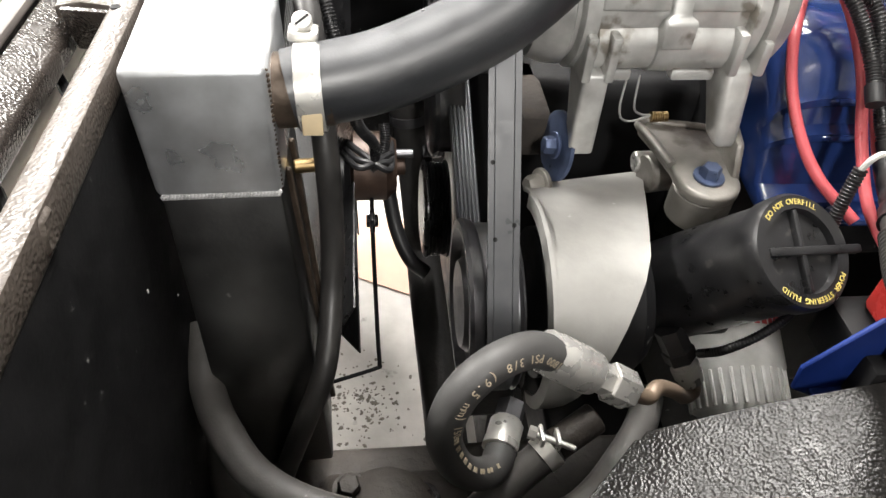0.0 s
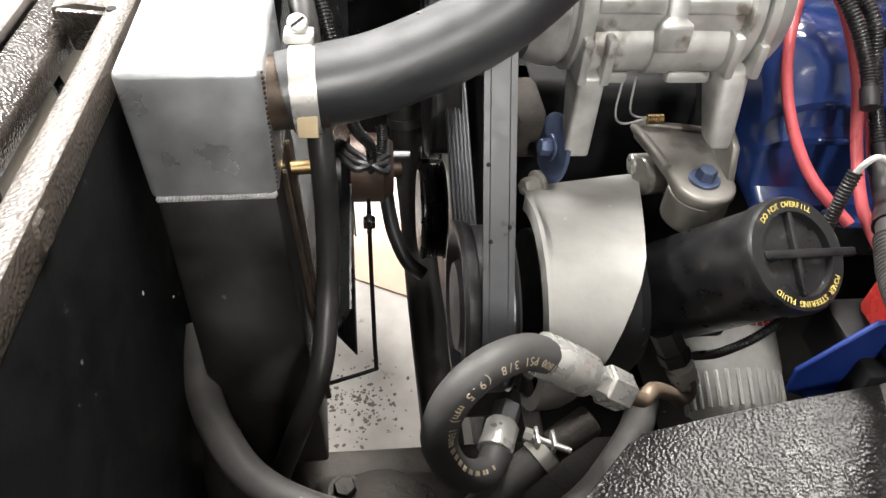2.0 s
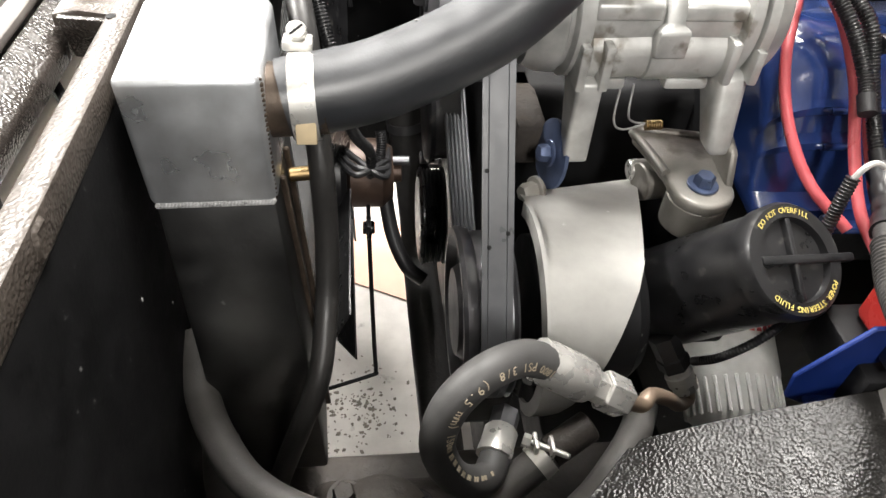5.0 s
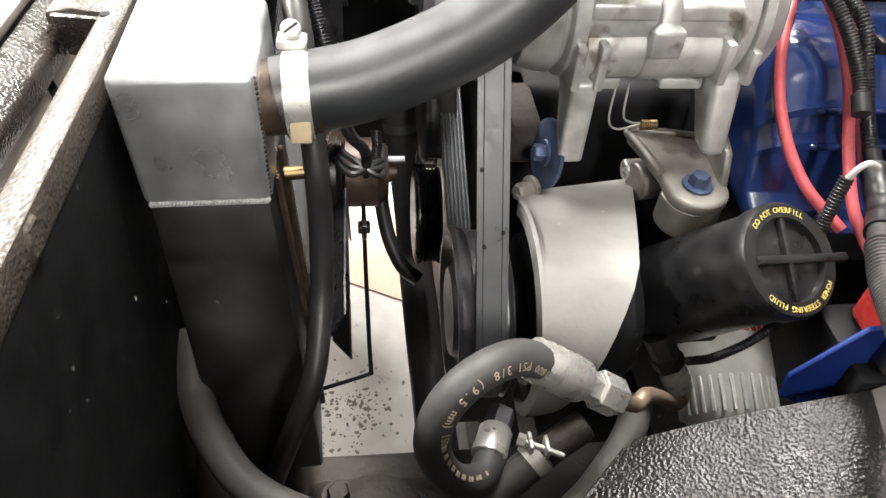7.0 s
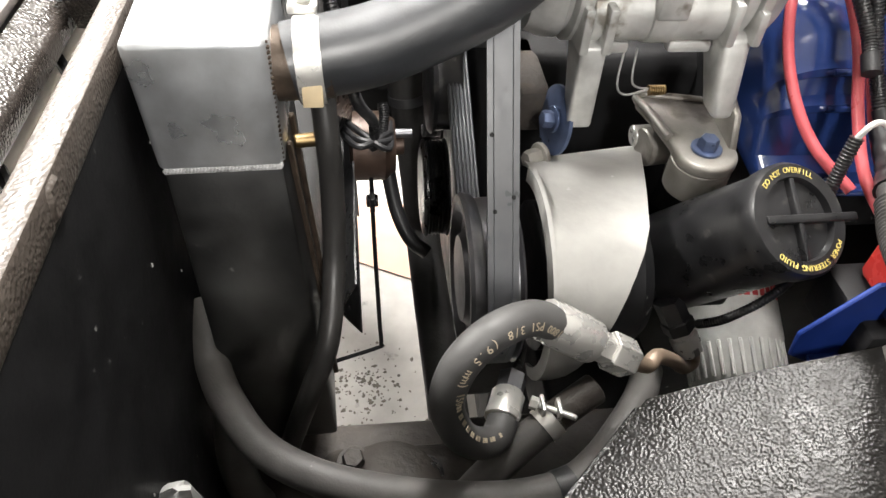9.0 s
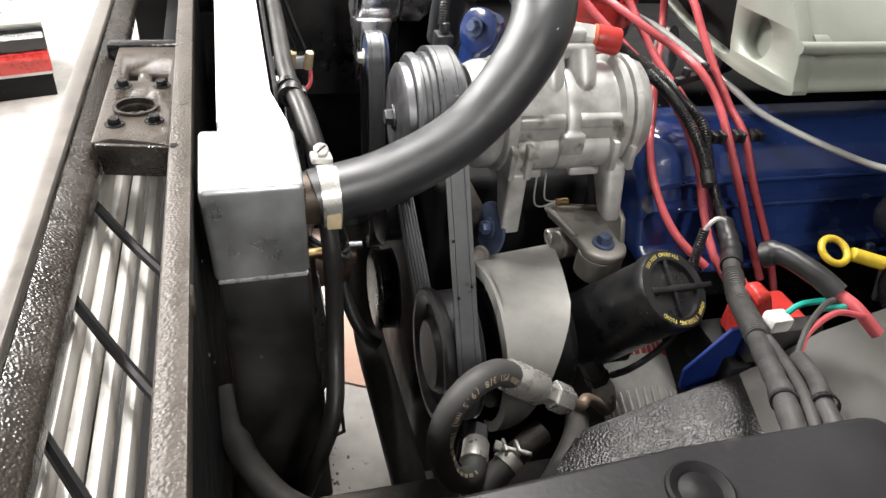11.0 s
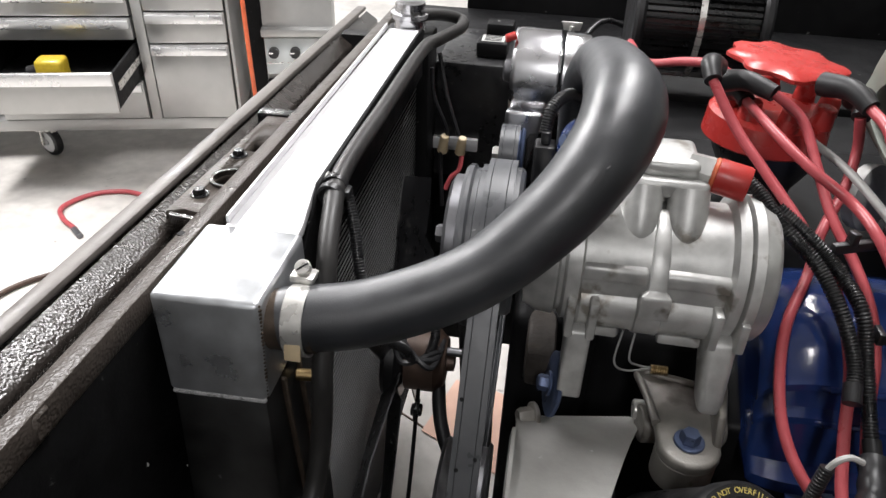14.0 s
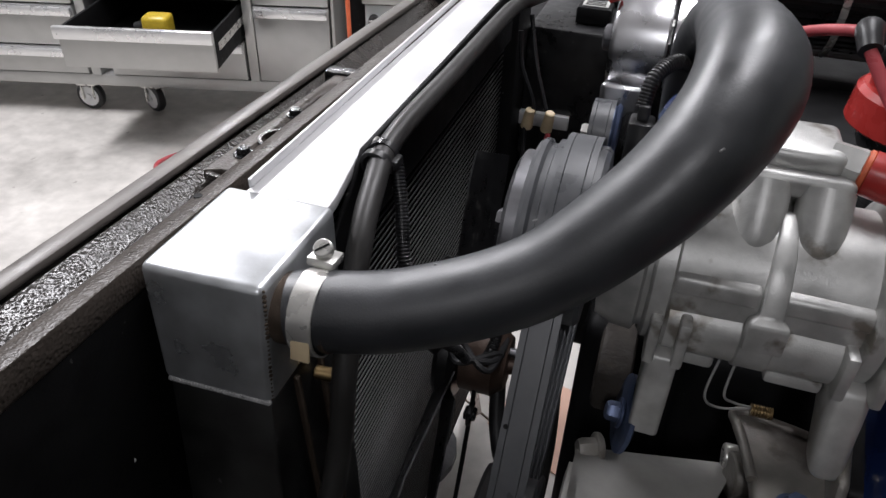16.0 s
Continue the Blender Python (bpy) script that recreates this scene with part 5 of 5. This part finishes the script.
# ---- chassis and steering box ----
t = thing("chassis_rail", (0.2, 0.2, 0.45), "greasy black chassis rail and cross member", "chassis")
part("rail", box(-0.35, 0.78, 0.06, 0.322, 0.56, 0.712, 0.008, 3), GREASE, t)
part("far_rail", box(-0.35, 0.78, 1.02, 1.14, 0.50, 0.62, 0.008, 3), BLACK, t)
part("cross_member", box(0.16, 0.30, 0.30, 1.02, 0.50, 0.60, 0.01, 3), BLACK, t)
for x, y in ((0.60, 0.18), (0.60, 1.08), (-0.30, 0.18), (-0.30, 1.08)):
    part("stand", lathe((x, y, 0.0), (0, 0, 1), [(0, 0.12), (0.02, 0.12), (0.06, 0.05), (0.50, 0.035), (0.561 if y < 1 else 0.501, 0.045)], 20), BOLT_STEEL, t)
t = thing("steering_box", (-0.02, 0.23, 0.70), "greasy dark cast steering gear box with bolted cover", "steering box")
part("case", hexa([(-0.10, 0.15, 0.70), (0.08, 0.15, 0.70), (0.08, 0.30, 0.70), (-0.10, 0.30, 0.70)], [(-0.07, 0.16, 0.755), (0.05, 0.16, 0.755), (0.05, 0.275, 0.735), (-0.07, 0.285, 0.735)], 0.012, 3), GREASE, t)
part("cover", lathe((-0.03, 0.235, 0.74), (0, -0.1, 1), [(0, 0.044), (0.008, 0.044), (0.012, 0.040), (0.014, 0.03), (0.018, 0.022)], 36), GREASE, t)
part("cover_bolt", hexbolt((0.001, 0.252, 0.738), (0, -0.35, 1), 0.0105, 0.012), BLACK_GLOSS, t, "black hex bolt")
for x, y in ((-0.06, 0.26), (-0.055, 0.195)):
    part("cover_bolt", hexbolt((x, y, 0.750), (0, -0.1, 1), 0.010, 0.012), GREASE, t)

# ---- oil filter ----
t = thing("oil_filter", (0.27, 0.33, 0.72), "white oil filter can with red lettering", "oil filter")
OA = Vector((-0.05, -0.72, -0.30)).normalized()
OC = Vector((0.298, 0.374, 0.802))
part("can", lathe(OC - OA * 0.05, OA, [(0, 0.02), (0.0, 0.043), (0.004, 0.045), (0.092, 0.045), (0.098, 0.043), (0.128, 0.041), (0.136, 0.034), (0.138, 0.01)], 48), WHITE, t)
d_, u_, v_ = basis(OA)
for k in range(30):
    a = 2 * math.pi * k / 30
    q_ = OC + OA * 0.062 + (u_ * math.cos(a) + v_ * math.sin(a)) * 0.0425
    part("flute", turn(box(-0.0016, 0.0016, -0.0016, 0.0016, -0.016, 0.016, 0.0006, 1), facing(q_, OA.cross(q_ - OC - OA * 0.062), q_ - OC - OA * 0.062)), WHITE, t)
for k in range(11):
    a = math.atan2(Vector((0, 0.2, 1)).dot(v_), Vector((0, 0.2, 1)).dot(u_)) + radians(-50 + k * 10)
    q_ = OC + OA * 0.000 + (u_ * math.cos(a) + v_ * math.sin(a)) * 0.0450
    part("print_bar", turn(box(-0.0026, 0.0026, -0.0005, 0.0005, -0.008, 0.008, 0.0002, 1), facing(q_, OA.cross(q_ - OC), q_ - OC)), INK_RED, t)

# ---- near inner fender ----
t = thing("near_inner_fender", (0.3, 0.1, 0.7), "black inner fender apron with coarse textured coating", "inner fender")
far_e = [(0.139, 0.207, 0.914), (0.180, 0.208, 0.928), (0.212, 0.208, 0.939), (0.278, 0.204, 0.964), (0.34, 0.200, 1.010), (0.45, 0.21, 1.03), (0.76, 0.22, 1.03)]
near_e = [(-0.110, -0.02, 0.880), (0.020, -0.02, 0.898), (0.135, -0.02, 0.917), (0.225, -0.02, 0.945), (0.32, -0.02, 1.0), (0.45, -0.02, 1.03), (0.76, -0.02, 1.03)]


def apron(lo, hi):
    bm, top, bot = bmesh.new(), [], []
    for i in range(lo, hi):
        a, b = Vector(far_e[i]), Vector(near_e[i])
        top.append([bm.verts.new(a + (b - a) * k / 6) for k in range(7)])
        bot.append([bm.verts.new(a + (b - a) * k / 6 - Vector((0, 0, 0.006))) for k in range(7)] + [bm.verts.new(a - Vector((0, 0.012, 0.16)))])
    for p, q, r, s in zip(top, top[1:], bot, bot[1:]):
        for k in range(6):
            bm.faces.new((p[k], p[k + 1], q[k + 1], q[k]))
            bm.faces.new((r[k], s[k], s[k + 1], r[k + 1]))
        bm.faces.new((p[0], q[0], s[7], r[7]))
        bm.faces.new((p[6], r[6], s[6], q[6]))
    for p, r in ((top[0], bot[0]), (top[-1], bot[-1])):
        for k in range(6):
            bm.faces.new((p[k], r[k], r[k + 1], p[k + 1]))
    return bm


part("textured_apron", apron(0, 4), LINER, t, "coarse glossy textured black coating")
part("smooth_apron", apron(3, 7), DUSTY, t)
part("side_skirt", hexa([(-0.115, -0.02, 0.70), (-0.107, -0.02, 0.70), (0.14, 0.20, 0.70), (0.13, 0.20, 0.70)], [(-0.115, -0.02, 0.875), (-0.107, -0.02, 0.875), (0.141, 0.205, 0.908), (0.132, 0.205, 0.908)], 0.001), LINER, t)
part("fender_lip", plate([(-0.165, 0.040), (0.08, 0.053), (0.205, 0.052), (0.213, 0.050), (0.218, 0.044), (0.222, 0.023), (0.228, -0.03), (0.27, -0.62), (-0.165, -0.62)], "z", 1.096, 1.104, 0.0035, 3), SATIN, t, "smooth black fender lip")
part("rubber_plug", lathe((0.080, 0.024, 1.1035), (0, 0, 1), [(0, 0.0185), (0.0025, 0.0180), (0.0035, 0.0165), (0.0025, 0.0135), (0.0012, 0.0115), (0.0018, 0.0085), (0.0030, 0.0060), (0.0032, 0.001)], 36), BLACK, t, "round black rubber plug")
part("outer_panel", hexa([(0.19, -0.62, 1.082), (0.80, -0.62, 1.086), (0.80, 0.15, 1.034), (0.21, 0.02, 1.078)], [(0.19, -0.62, 1.088), (0.80, -0.62, 1.092), (0.80, 0.15, 1.040), (0.21, 0.02, 1.084)], 0.002), DUSTY, t, "dusty grey-black outer panel")
# out of view; added to block light coming in from the near side
part("unseen_fender_side", box(-0.165, 0.80, -0.66, -0.62, 0.55, 1.10, 0.01, 3), BLACK, t)
solo("blue_bracket", join(plate([(0.236, 0.935), (0.233, 0.958), (0.266, 1.004), (0.284, 1.004), (0.2865, 0.93), (0.27, 0.915)], "y", 0.2200, 0.2235, 0.001), box(0.248, 0.284, 0.170, 0.222, 0.932, 0.936, 0.001)), BLUE_FLAT, "bright blue painted steel bracket behind the apron", "bracket")
solo("sensor_conduit", corrugated([(0.211, 0.285, 0.888), (0.218, 0.272, 0.909), (0.233, 0.268, 0.928), (0.249, 0.272, 0.939), (0.267, 0.285, 0.937)], 0.0036), PLASTIC, "thin black corrugated conduit under the filler cap", "conduit")

# ---- distributor and its wires ----
DC = Vector((0.298, 0.660, 1.080))
t = thing("distributor", DC, "red distributor cap with black boots on top", "distributor")
part("base", lathe(DC, (0, 0, 1), [(-0.03, 0.03), (0, 0.034), (0.03, 0.050), (0.046, 0.052)]), PLASTIC, t)
part("cap_skirt", lathe(DC + Vector((-0.006, 0, 0.045)), (0, 0, 1), [(0, 0.056), (0.002, 0.058), (0.026, 0.056), (0.030, 0.052), (0.032, 0.03)], 40), RED_CAP, t)
for k in range(8):
    a = 2 * math.pi * k / 8
    part("tower", cyl(DC + Vector((0.044 * math.cos(a), 0.044 * math.sin(a), 0.072)), DC + Vector((0.046 * math.cos(a), 0.046 * math.sin(a), 0.092)), 0.011, 0.009), RED_CAP, t)
bm = lathe(DC + Vector((0.005, 0, 0.106)), (0, 0, 1), [(0, 0.048), (0.002, 0.052), (0.005, 0.052), (0.007, 0.049), (0.0075, 0.02)], 48)
for v in bm.verts:
    r_ = v.co - DC
    a = math.atan2(r_.y, r_.x)
    k = 1 + 0.09 * math.cos(8 * a)
    v.co.x, v.co.y = DC.x + r_.x * k, DC.y + r_.y * k
turn(bm, Matrix.Translation(DC + Vector((-0.008, 0, 0.116))) @ Matrix.Rotation(radians(5), 4, "Y") @ Matrix.Translation(-(DC + Vector((0, 0, 0.106)))))
part("wire_retainer", bm, RED_CAP, t, "scalloped red wire retainer")
part("vacuum_can", lathe((0.372, 0.605, 1.10), (0.6, -0.7, 0.2), [(0, 0.02), (0.004, 0.03), (0.016, 0.031), (0.02, 0.02)]), CAST, t)
BOOTS = [((0.226, 0.628, 1.200), (0.217, 0.606, 1.209), (0.218, 0.588, 1.201)),
         ((0.238, 0.634, 1.186), (0.254, 0.618, 1.193), (0.274, 0.600, 1.190)),
         ((0.252, 0.654, 1.172), (0.256, 0.640, 1.175), (0.260, 0.628, 1.171)),
         ((0.312, 0.606, 1.200), (0.328, 0.584, 1.204), (0.339, 0.564, 1.197)),
         ((0.340, 0.606, 1.190), (0.342, 0.588, 1.196), (0.337, 0.572, 1.186))]
RUNS = [[(0.239, 0.560, 1.172), (0.262, 0.528, 1.150), (0.292, 0.480, 1.122), (0.312, 0.440, 1.095), (0.322, 0.405, 1.060), (0.318, 0.365, 1.025), (0.314, 0.325, 1.000), (0.318, 0.285, 0.985)],
        [(0.300, 0.590, 1.172), (0.312, 0.556, 1.144), (0.321, 0.520, 1.120), (0.336, 0.484, 1.098), (0.345, 0.452, 1.078), (0.346, 0.420, 1.055), (0.340, 0.385, 1.025), (0.336, 0.335, 0.995), (0.342, 0.28, 0.975)],
        [(0.263, 0.570, 1.176), (0.290, 0.520, 1.162), (0.322, 0.498, 1.145), (0.334, 0.466, 1.136), (0.347, 0.440, 1.114), (0.352, 0.412, 1.088), (0.369, 0.384, 1.037), (0.397, 0.366, 0.974), (0.412, 0.350, 0.938)],
        [(0.345, 0.532, 1.190), (0.350, 0.500, 1.162), (0.357, 0.472, 1.134), (0.368, 0.442, 1.104), (0.374, 0.412, 1.085), (0.388, 0.386, 1.036), (0.415, 0.362, 0.974), (0.432, 0.345, 0.925)],
        [(0.345, 0.574, 1.155), (0.335, 0.548, 1.130), (0.314, 0.510, 1.109), (0.304, 0.482, 1.084), (0.286, 0.444, 1.064), (0.280, 0.412, 1.040), (0.280, 0.378, 1.020), (0.290, 0.352, 1.002), (0.308, 0.322, 0.988)]]
for b3, run in zip(BOOTS, RUNS):
    w = thing("ignition_wire", run[3], "red silicone ignition wire with a black rubber boot", "ignition wire", "ignition wires")
    part("lead", tube([b3[-1], *run], 0.0043, 12), RED, w)
    part("boot", tube(b3, 0.0095, 16, 6, rf=lambda s: 0.0105 - 0.003 * s), RUBBER, w)
w = thing("coil_wire", (0.20, 0.62, 1.16), "dark red coil wire", "ignition wire")
part("lead", tube([(0.252, 0.64, 1.185), (0.228, 0.645, 1.196), (0.208, 0.68, 1.186), (0.18, 0.75, 1.16), (0.17, 0.85, 1.15)], 0.0045, 12), RED, w)
t = thing("wire_separator", (0.355, 0.405, 1.10), "black plastic wire separator comb", "wire separator")
part("bar", box(0.328, 0.392, 0.410, 0.416, 1.078, 1.085, 0.001), PLASTIC, t)
for x in (0.334, 0.344, 0.360, 0.367, 0.381, 0.389):
    part("tooth", box(x - 0.0025, x + 0.0025, 0.403, 0.416, 1.082, 1.092, 0.001), PLASTIC, t)
t = thing("wire_separator", (0.33, 0.47, 1.13), "black plastic wire separator comb", "wire separator")
part("bar", turn(box(-0.045, 0.05, -0.003, 0.003, -0.004, 0.004, 0.001), pose(0.343, 0.470, 1.128, 0, 0, 22)), PLASTIC, t)
for x in (-0.03, 0.0, 0.03, 0.046):
    part("tooth", turn(box(x - 0.003, x + 0.003, -0.004, 0.004, 0.002, 0.013, 0.001), pose(0.343, 0.470, 1.128, 0, 0, 22)), PLASTIC, t)

# ---- looms ----
LOOM = [(0.236, 0.494, 1.160), (0.249, 0.480, 1.153), (0.266, 0.456, 1.139), (0.291, 0.440, 1.119), (0.307, 0.416, 1.098), (0.318, 0.392, 1.071), (0.314, 0.368, 1.056)]
LOOM_RIGHT = [(0.262, 0.474, 1.146), (0.286, 0.458, 1.132), (0.310, 0.446, 1.112), (0.322, 0.418, 1.098), (0.330, 0.400, 1.066), (0.336, 0.380, 1.036), (0.339, 0.356, 1.014)]
for line in (LOOM, LOOM_RIGHT):
    t = thing("wire_loom", line[3], "black corrugated wire loom over the valve cover", "wire loom", "wire looms")
    part("conduit", corrugated(line, 0.0056), PLASTIC, t)
    part("end_tape", tube([Vector(line[-2]).lerp(Vector(line[-1]), 0.5), line[-1]], 0.0064, 14, 4), RUBBER, t)
t = thing("taped_harness", (0.25, 0.2, 1.0), "dusty taped wiring harness running under the fender lip", "wiring harness")
part("trunk", tube([(0.338, 0.352, 1.013), (0.327, 0.320, 1.008), (0.299, 0.276, 1.014), (0.268, 0.215, 1.026), (0.230, 0.152, 1.050), (0.198, 0.100, 1.072), (0.172, 0.055, 1.084), (0.16, 0.02, 1.084)], 0.0078, 16, rf=lambda s: 0.0078 + 0.0005 * math.sin(90 * s) + 0.0003 * math.sin(37 * s)), TAPE, t)
part("tape", tube([(0.339, 0.357, 1.016), (0.331, 0.326, 1.008), (0.312, 0.296, 1.010)], 0.0098, 16, rf=lambda s: 0.0102 + 0.0007 * math.sin(26 * s)), RUBBER, t)
part("conduit", corrugated([(0.302, 0.281, 1.013), (0.283, 0.245, 1.017), (0.262, 0.205, 1.030), (0.243, 0.173, 1.043)], 0.0100, 0.004, 16), TAPE, t, "dusty corrugated conduit")
part("branch", tube([(0.258, 0.192, 1.036), (0.240, 0.150, 1.052), (0.212, 0.100, 1.074), (0.186, 0.055, 1.085), (0.17, 0.02, 1.085)], 0.0042, 12), TAPE, t)
part("sleeve", tube([(0.243, 0.134, 1.060), (0.229, 0.105, 1.072), (0.206, 0.070, 1.083), (0.19, 0.02, 1.085)], 0.0065, 14), TAPE, t)
for c_, d_ in (((0.192, 0.090, 1.075), (0.5, 0.8, -0.3)), ((0.211, 0.078, 1.081), (0.5, 0.8, -0.3))):
    part("cable_tie", ring(c_, d_, 0.0078, 0.004, 0.0012, 20), PLASTIC, t)
part("red_lead", tube([(0.243, 0.134, 1.061), (0.260, 0.150, 1.068), (0.298, 0.166, 1.068), (0.332, 0.168, 1.058)], 0.0025, 8), RED, t)
part("grey_lead", tube([(0.242, 0.135, 1.062), (0.262, 0.154, 1.070), (0.290, 0.172, 1.072), (0.310, 0.182, 1.066)], 0.0025, 8), TAPE, t)
t = thing("teal_lead", (0.29, 0.19, 1.04), "teal wire loop with a white plug", "wire connector")
part("lead", tube([(0.286, 0.196, 1.042), (0.302, 0.199, 1.048), (0.325, 0.192, 1.055), (0.330, 0.183, 1.058), (0.318, 0.179, 1.060), (0.298, 0.178, 1.062)], 0.0026, 8), GREEN, t)
part("plug", box(0.268, 0.288, 0.186, 0.202, 1.030, 1.044, 0.003), WHITE, t)
t = thing("coil_boot_lead", (0.31, 0.21, 1.06), "thick black spark plug boot with a red lead", "ignition wire")
part("boot", tube([(0.292, 0.248, 1.062), (0.300, 0.238, 1.070), (0.312, 0.210, 1.070), (0.322, 0.190, 1.064)], 0.0115, 18, 6, rf=lambda s: 0.0112 if s < 0.25 else 0.0092), RUBBER, t)
part("lead", tube([(0.322, 0.190, 1.064), (0.330, 0.176, 1.060), (0.345, 0.160, 1.045)], 0.0055, 12), RED, t)
t = thing("ignition_coil", (0.30, 0.23, 0.98), "red and grey ignition coil box", "ignition coil")
part("body", box(0.288, 0.345, 0.215, 0.262, 0.970, 1.008, 0.006, 3), RED_CAP, t)
part("band", box(0.280, 0.349, 0.205, 0.222, 0.975, 1.010, 0.003), ALU_DARK, t)
part("base", box(0.270, 0.352, 0.205, 0.270, 0.93, 0.970, 0.003), BLACK, t)
part("tower", hexa([(0.288, 0.225, 1.006), (0.312, 0.225, 1.006), (0.312, 0.258, 1.006), (0.288, 0.258, 1.006)], [(0.291, 0.232, 1.030), (0.305, 0.232, 1.030), (0.305, 0.252, 1.030), (0.291, 0.252, 1.030)], 0.004), RED_CAP, t)
t = thing("dipstick", (0.39, 0.25, 1.04), "yellow plastic dipstick handle", "dipstick")
part("ring_handle", tube([(0.378 + 0.013 * math.cos(a), 0.256 + 0.011 * math.sin(a), 1.052 + 0.006 * math.sin(a)) for a in (2 * math.pi * k / 14 for k in range(15))], 0.0034, 10, 3), YELLOW, t)
part("collar", cyl((0.394, 0.252, 1.050), (0.424, 0.241, 1.044), 0.0065), YELLOW, t)
part("shaft", cyl((0.428, 0.240, 1.044), (0.47, 0.26, 0.98), 0.005), BOLT_STEEL, t)
t = thing("zip_tie", (0.306, 0.332, 1.03), "white zip tie on a corrugated stub", "cable tie")
part("loop", tube([(0.296, 0.330, 1.028), (0.300, 0.330, 1.038), (0.308, 0.332, 1.041), (0.318, 0.334, 1.036)], 0.0022, 8), WHITE, t)
part("stub", corrugated([(0.296, 0.330, 1.030), (0.292, 0.325, 1.012), (0.288, 0.318, 0.985)], 0.005), PLASTIC, t)
solo("vacuum_line", tube([(0.306, 0.632, 1.150), (0.335, 0.560, 1.145), (0.358, 0.500, 1.130), (0.375, 0.452, 1.118), (0.396, 0.418, 1.104), (0.440, 0.374, 1.092), (0.475, 0.335, 1.088), (0.51, 0.31, 1.09)], 0.0036, 12), PALE_LINE, "pale grey metal vacuum line", "pipe")

# ---- intake cover ----
t = thing("intake_cover", (0.55, 0.5, 1.15), "satin grey-green cast intake cover with round hole", "intake cover")
OUT = [(0.376, 1.148), (0.372, 1.166), (0.378, 1.188), (0.396, 1.210), (0.428, 1.236), (0.480, 1.262), (0.540, 1.274), (0.600, 1.262), (0.640, 1.232), (0.655, 1.195), (0.650, 1.162), (0.480, 1.140)]
INN = [(0.478, 1.1475), (0.477, 1.166), (0.482, 1.184), (0.487, 1.203), (0.493, 1.217), (0.515, 1.224), (0.555, 1.221), (0.600, 1.210), (0.626, 1.196), (0.634, 1.180), (0.622, 1.164), (0.560, 1.1515)]


def rounded(pts, step=4):
    """A closed smooth outline through the points."""
    ring_ = [Vector((0, *p)) for p in pts]
    path = spline(ring_[-2:] + ring_ + ring_[:3], step)
    return [(v.y, v.z) for v in path[2 * step:2 * step + step * len(pts)]]


OUT, INN = rounded(OUT), rounded(INN)
part("body", plate([(0.5 + (y - 0.5) * 0.985, 1.19 + (z - 1.19) * 0.97) for y, z in OUT], "x", 0.385, 0.745, 0.006, 4), PLENUM, t)
bm = bmesh.new()
loops_ = []
for x, pl in ((0.385, OUT), (0.368, OUT), (0.368, INN), (0.385, INN)):
    loops_.append([bm.verts.new((x, *p)) for p in pl])
for p, q in zip(loops_, loops_[1:]):
    for i in range(len(OUT)):
        j = (i + 1) % len(OUT)
        bm.faces.new((p[i], p[j], q[j], q[i]))
for i in range(len(OUT)):
    j = (i + 1) % len(OUT)
    bm.faces.new((loops_[3][i], loops_[3][j], loops_[0][j], loops_[0][i]))
bmesh.ops.recalc_face_normals(bm, faces=bm.faces)
rim = part("rim", bevel(bm, 0.0012, 2), PLENUM, t)
cutter = finish("cutter", cyl((0.360, 0.438, 1.180), (0.3835, 0.438, 1.180), 0.021, n=40, w=0), PLENUM, rim.parent, rim.parent.location)
bpy.context.view_layer.update()
cut = rim.modifiers.new("hole", "BOOLEAN")
cut.object, cut.operation, cut.solver = cutter, "DIFFERENCE", "EXACT"
bpy.context.view_layer.update()
holed = bpy.data.meshes.new_from_object(rim.evaluated_get(bpy.context.evaluated_depsgraph_get()))
rim.modifiers.clear()
rim.data = holed
bpy.data.objects.remove(cutter)
# no real depth here: a black plate gives the inlet its dark inside
part("opening", plate(INN, "x", 0.3835, 0.3855, 0), BLACK, t, "black plate in place of the dark inlet")
part("side_boss", lathe((0.386, 0.392, 1.188), (1, 0, 0), [(0, 0.014), (0.016, 0.014), (0.022, 0.010), (0.024, 0.004)], 24), PLENUM, t)
part("near_rib", tube([(0.36, 0.372, 1.196), (0.42, 0.371, 1.196), (0.74, 0.371, 1.196)], 0.006, 10), PLENUM, t)

# ---- brake master cylinder ----
t = thing("brake_master_cylinder", (0.53, 0.27, 0.98), "black master cylinder with gold reservoir lid", "master cylinder")
part("body", hexa([(0.465, 0.22, 1.02), (0.60, 0.20, 1.02), (0.62, 0.33, 1.02), (0.48, 0.34, 1.02)], [(0.475, 0.235, 1.098), (0.59, 0.22, 1.098), (0.60, 0.315, 1.098), (0.485, 0.325, 1.098)], 0.030, 6), BLACK_GLOSS, t)
part("lid", lathe((0.535, 0.272, 1.098), (0, 0, 1), [(0, 0.044), (0.004, 0.046), (0.008, 0.040), (0.012, 0.042), (0.017, 0.038), (0.020, 0.02)], 36), GOLD, t, "gold zinc lid")
part("bail", tube([(0.485, 0.235, 1.07), (0.487, 0.245, 1.112), (0.505, 0.262, 1.132), (0.54, 0.28, 1.134), (0.58, 0.30, 1.12)], 0.003, 10), STEEL, t, "wire bail")
part("cylinder", cyl((0.425, 0.205, 1.035), (0.72, 0.225, 1.035), 0.036, n=32, w=0.006), BLACK_GLOSS, t)
part("booster", cyl((0.66, 0.26, 1.05), (0.74, 0.26, 1.05), 0.11, n=40, w=0.01), BLACK_GLOSS, t)
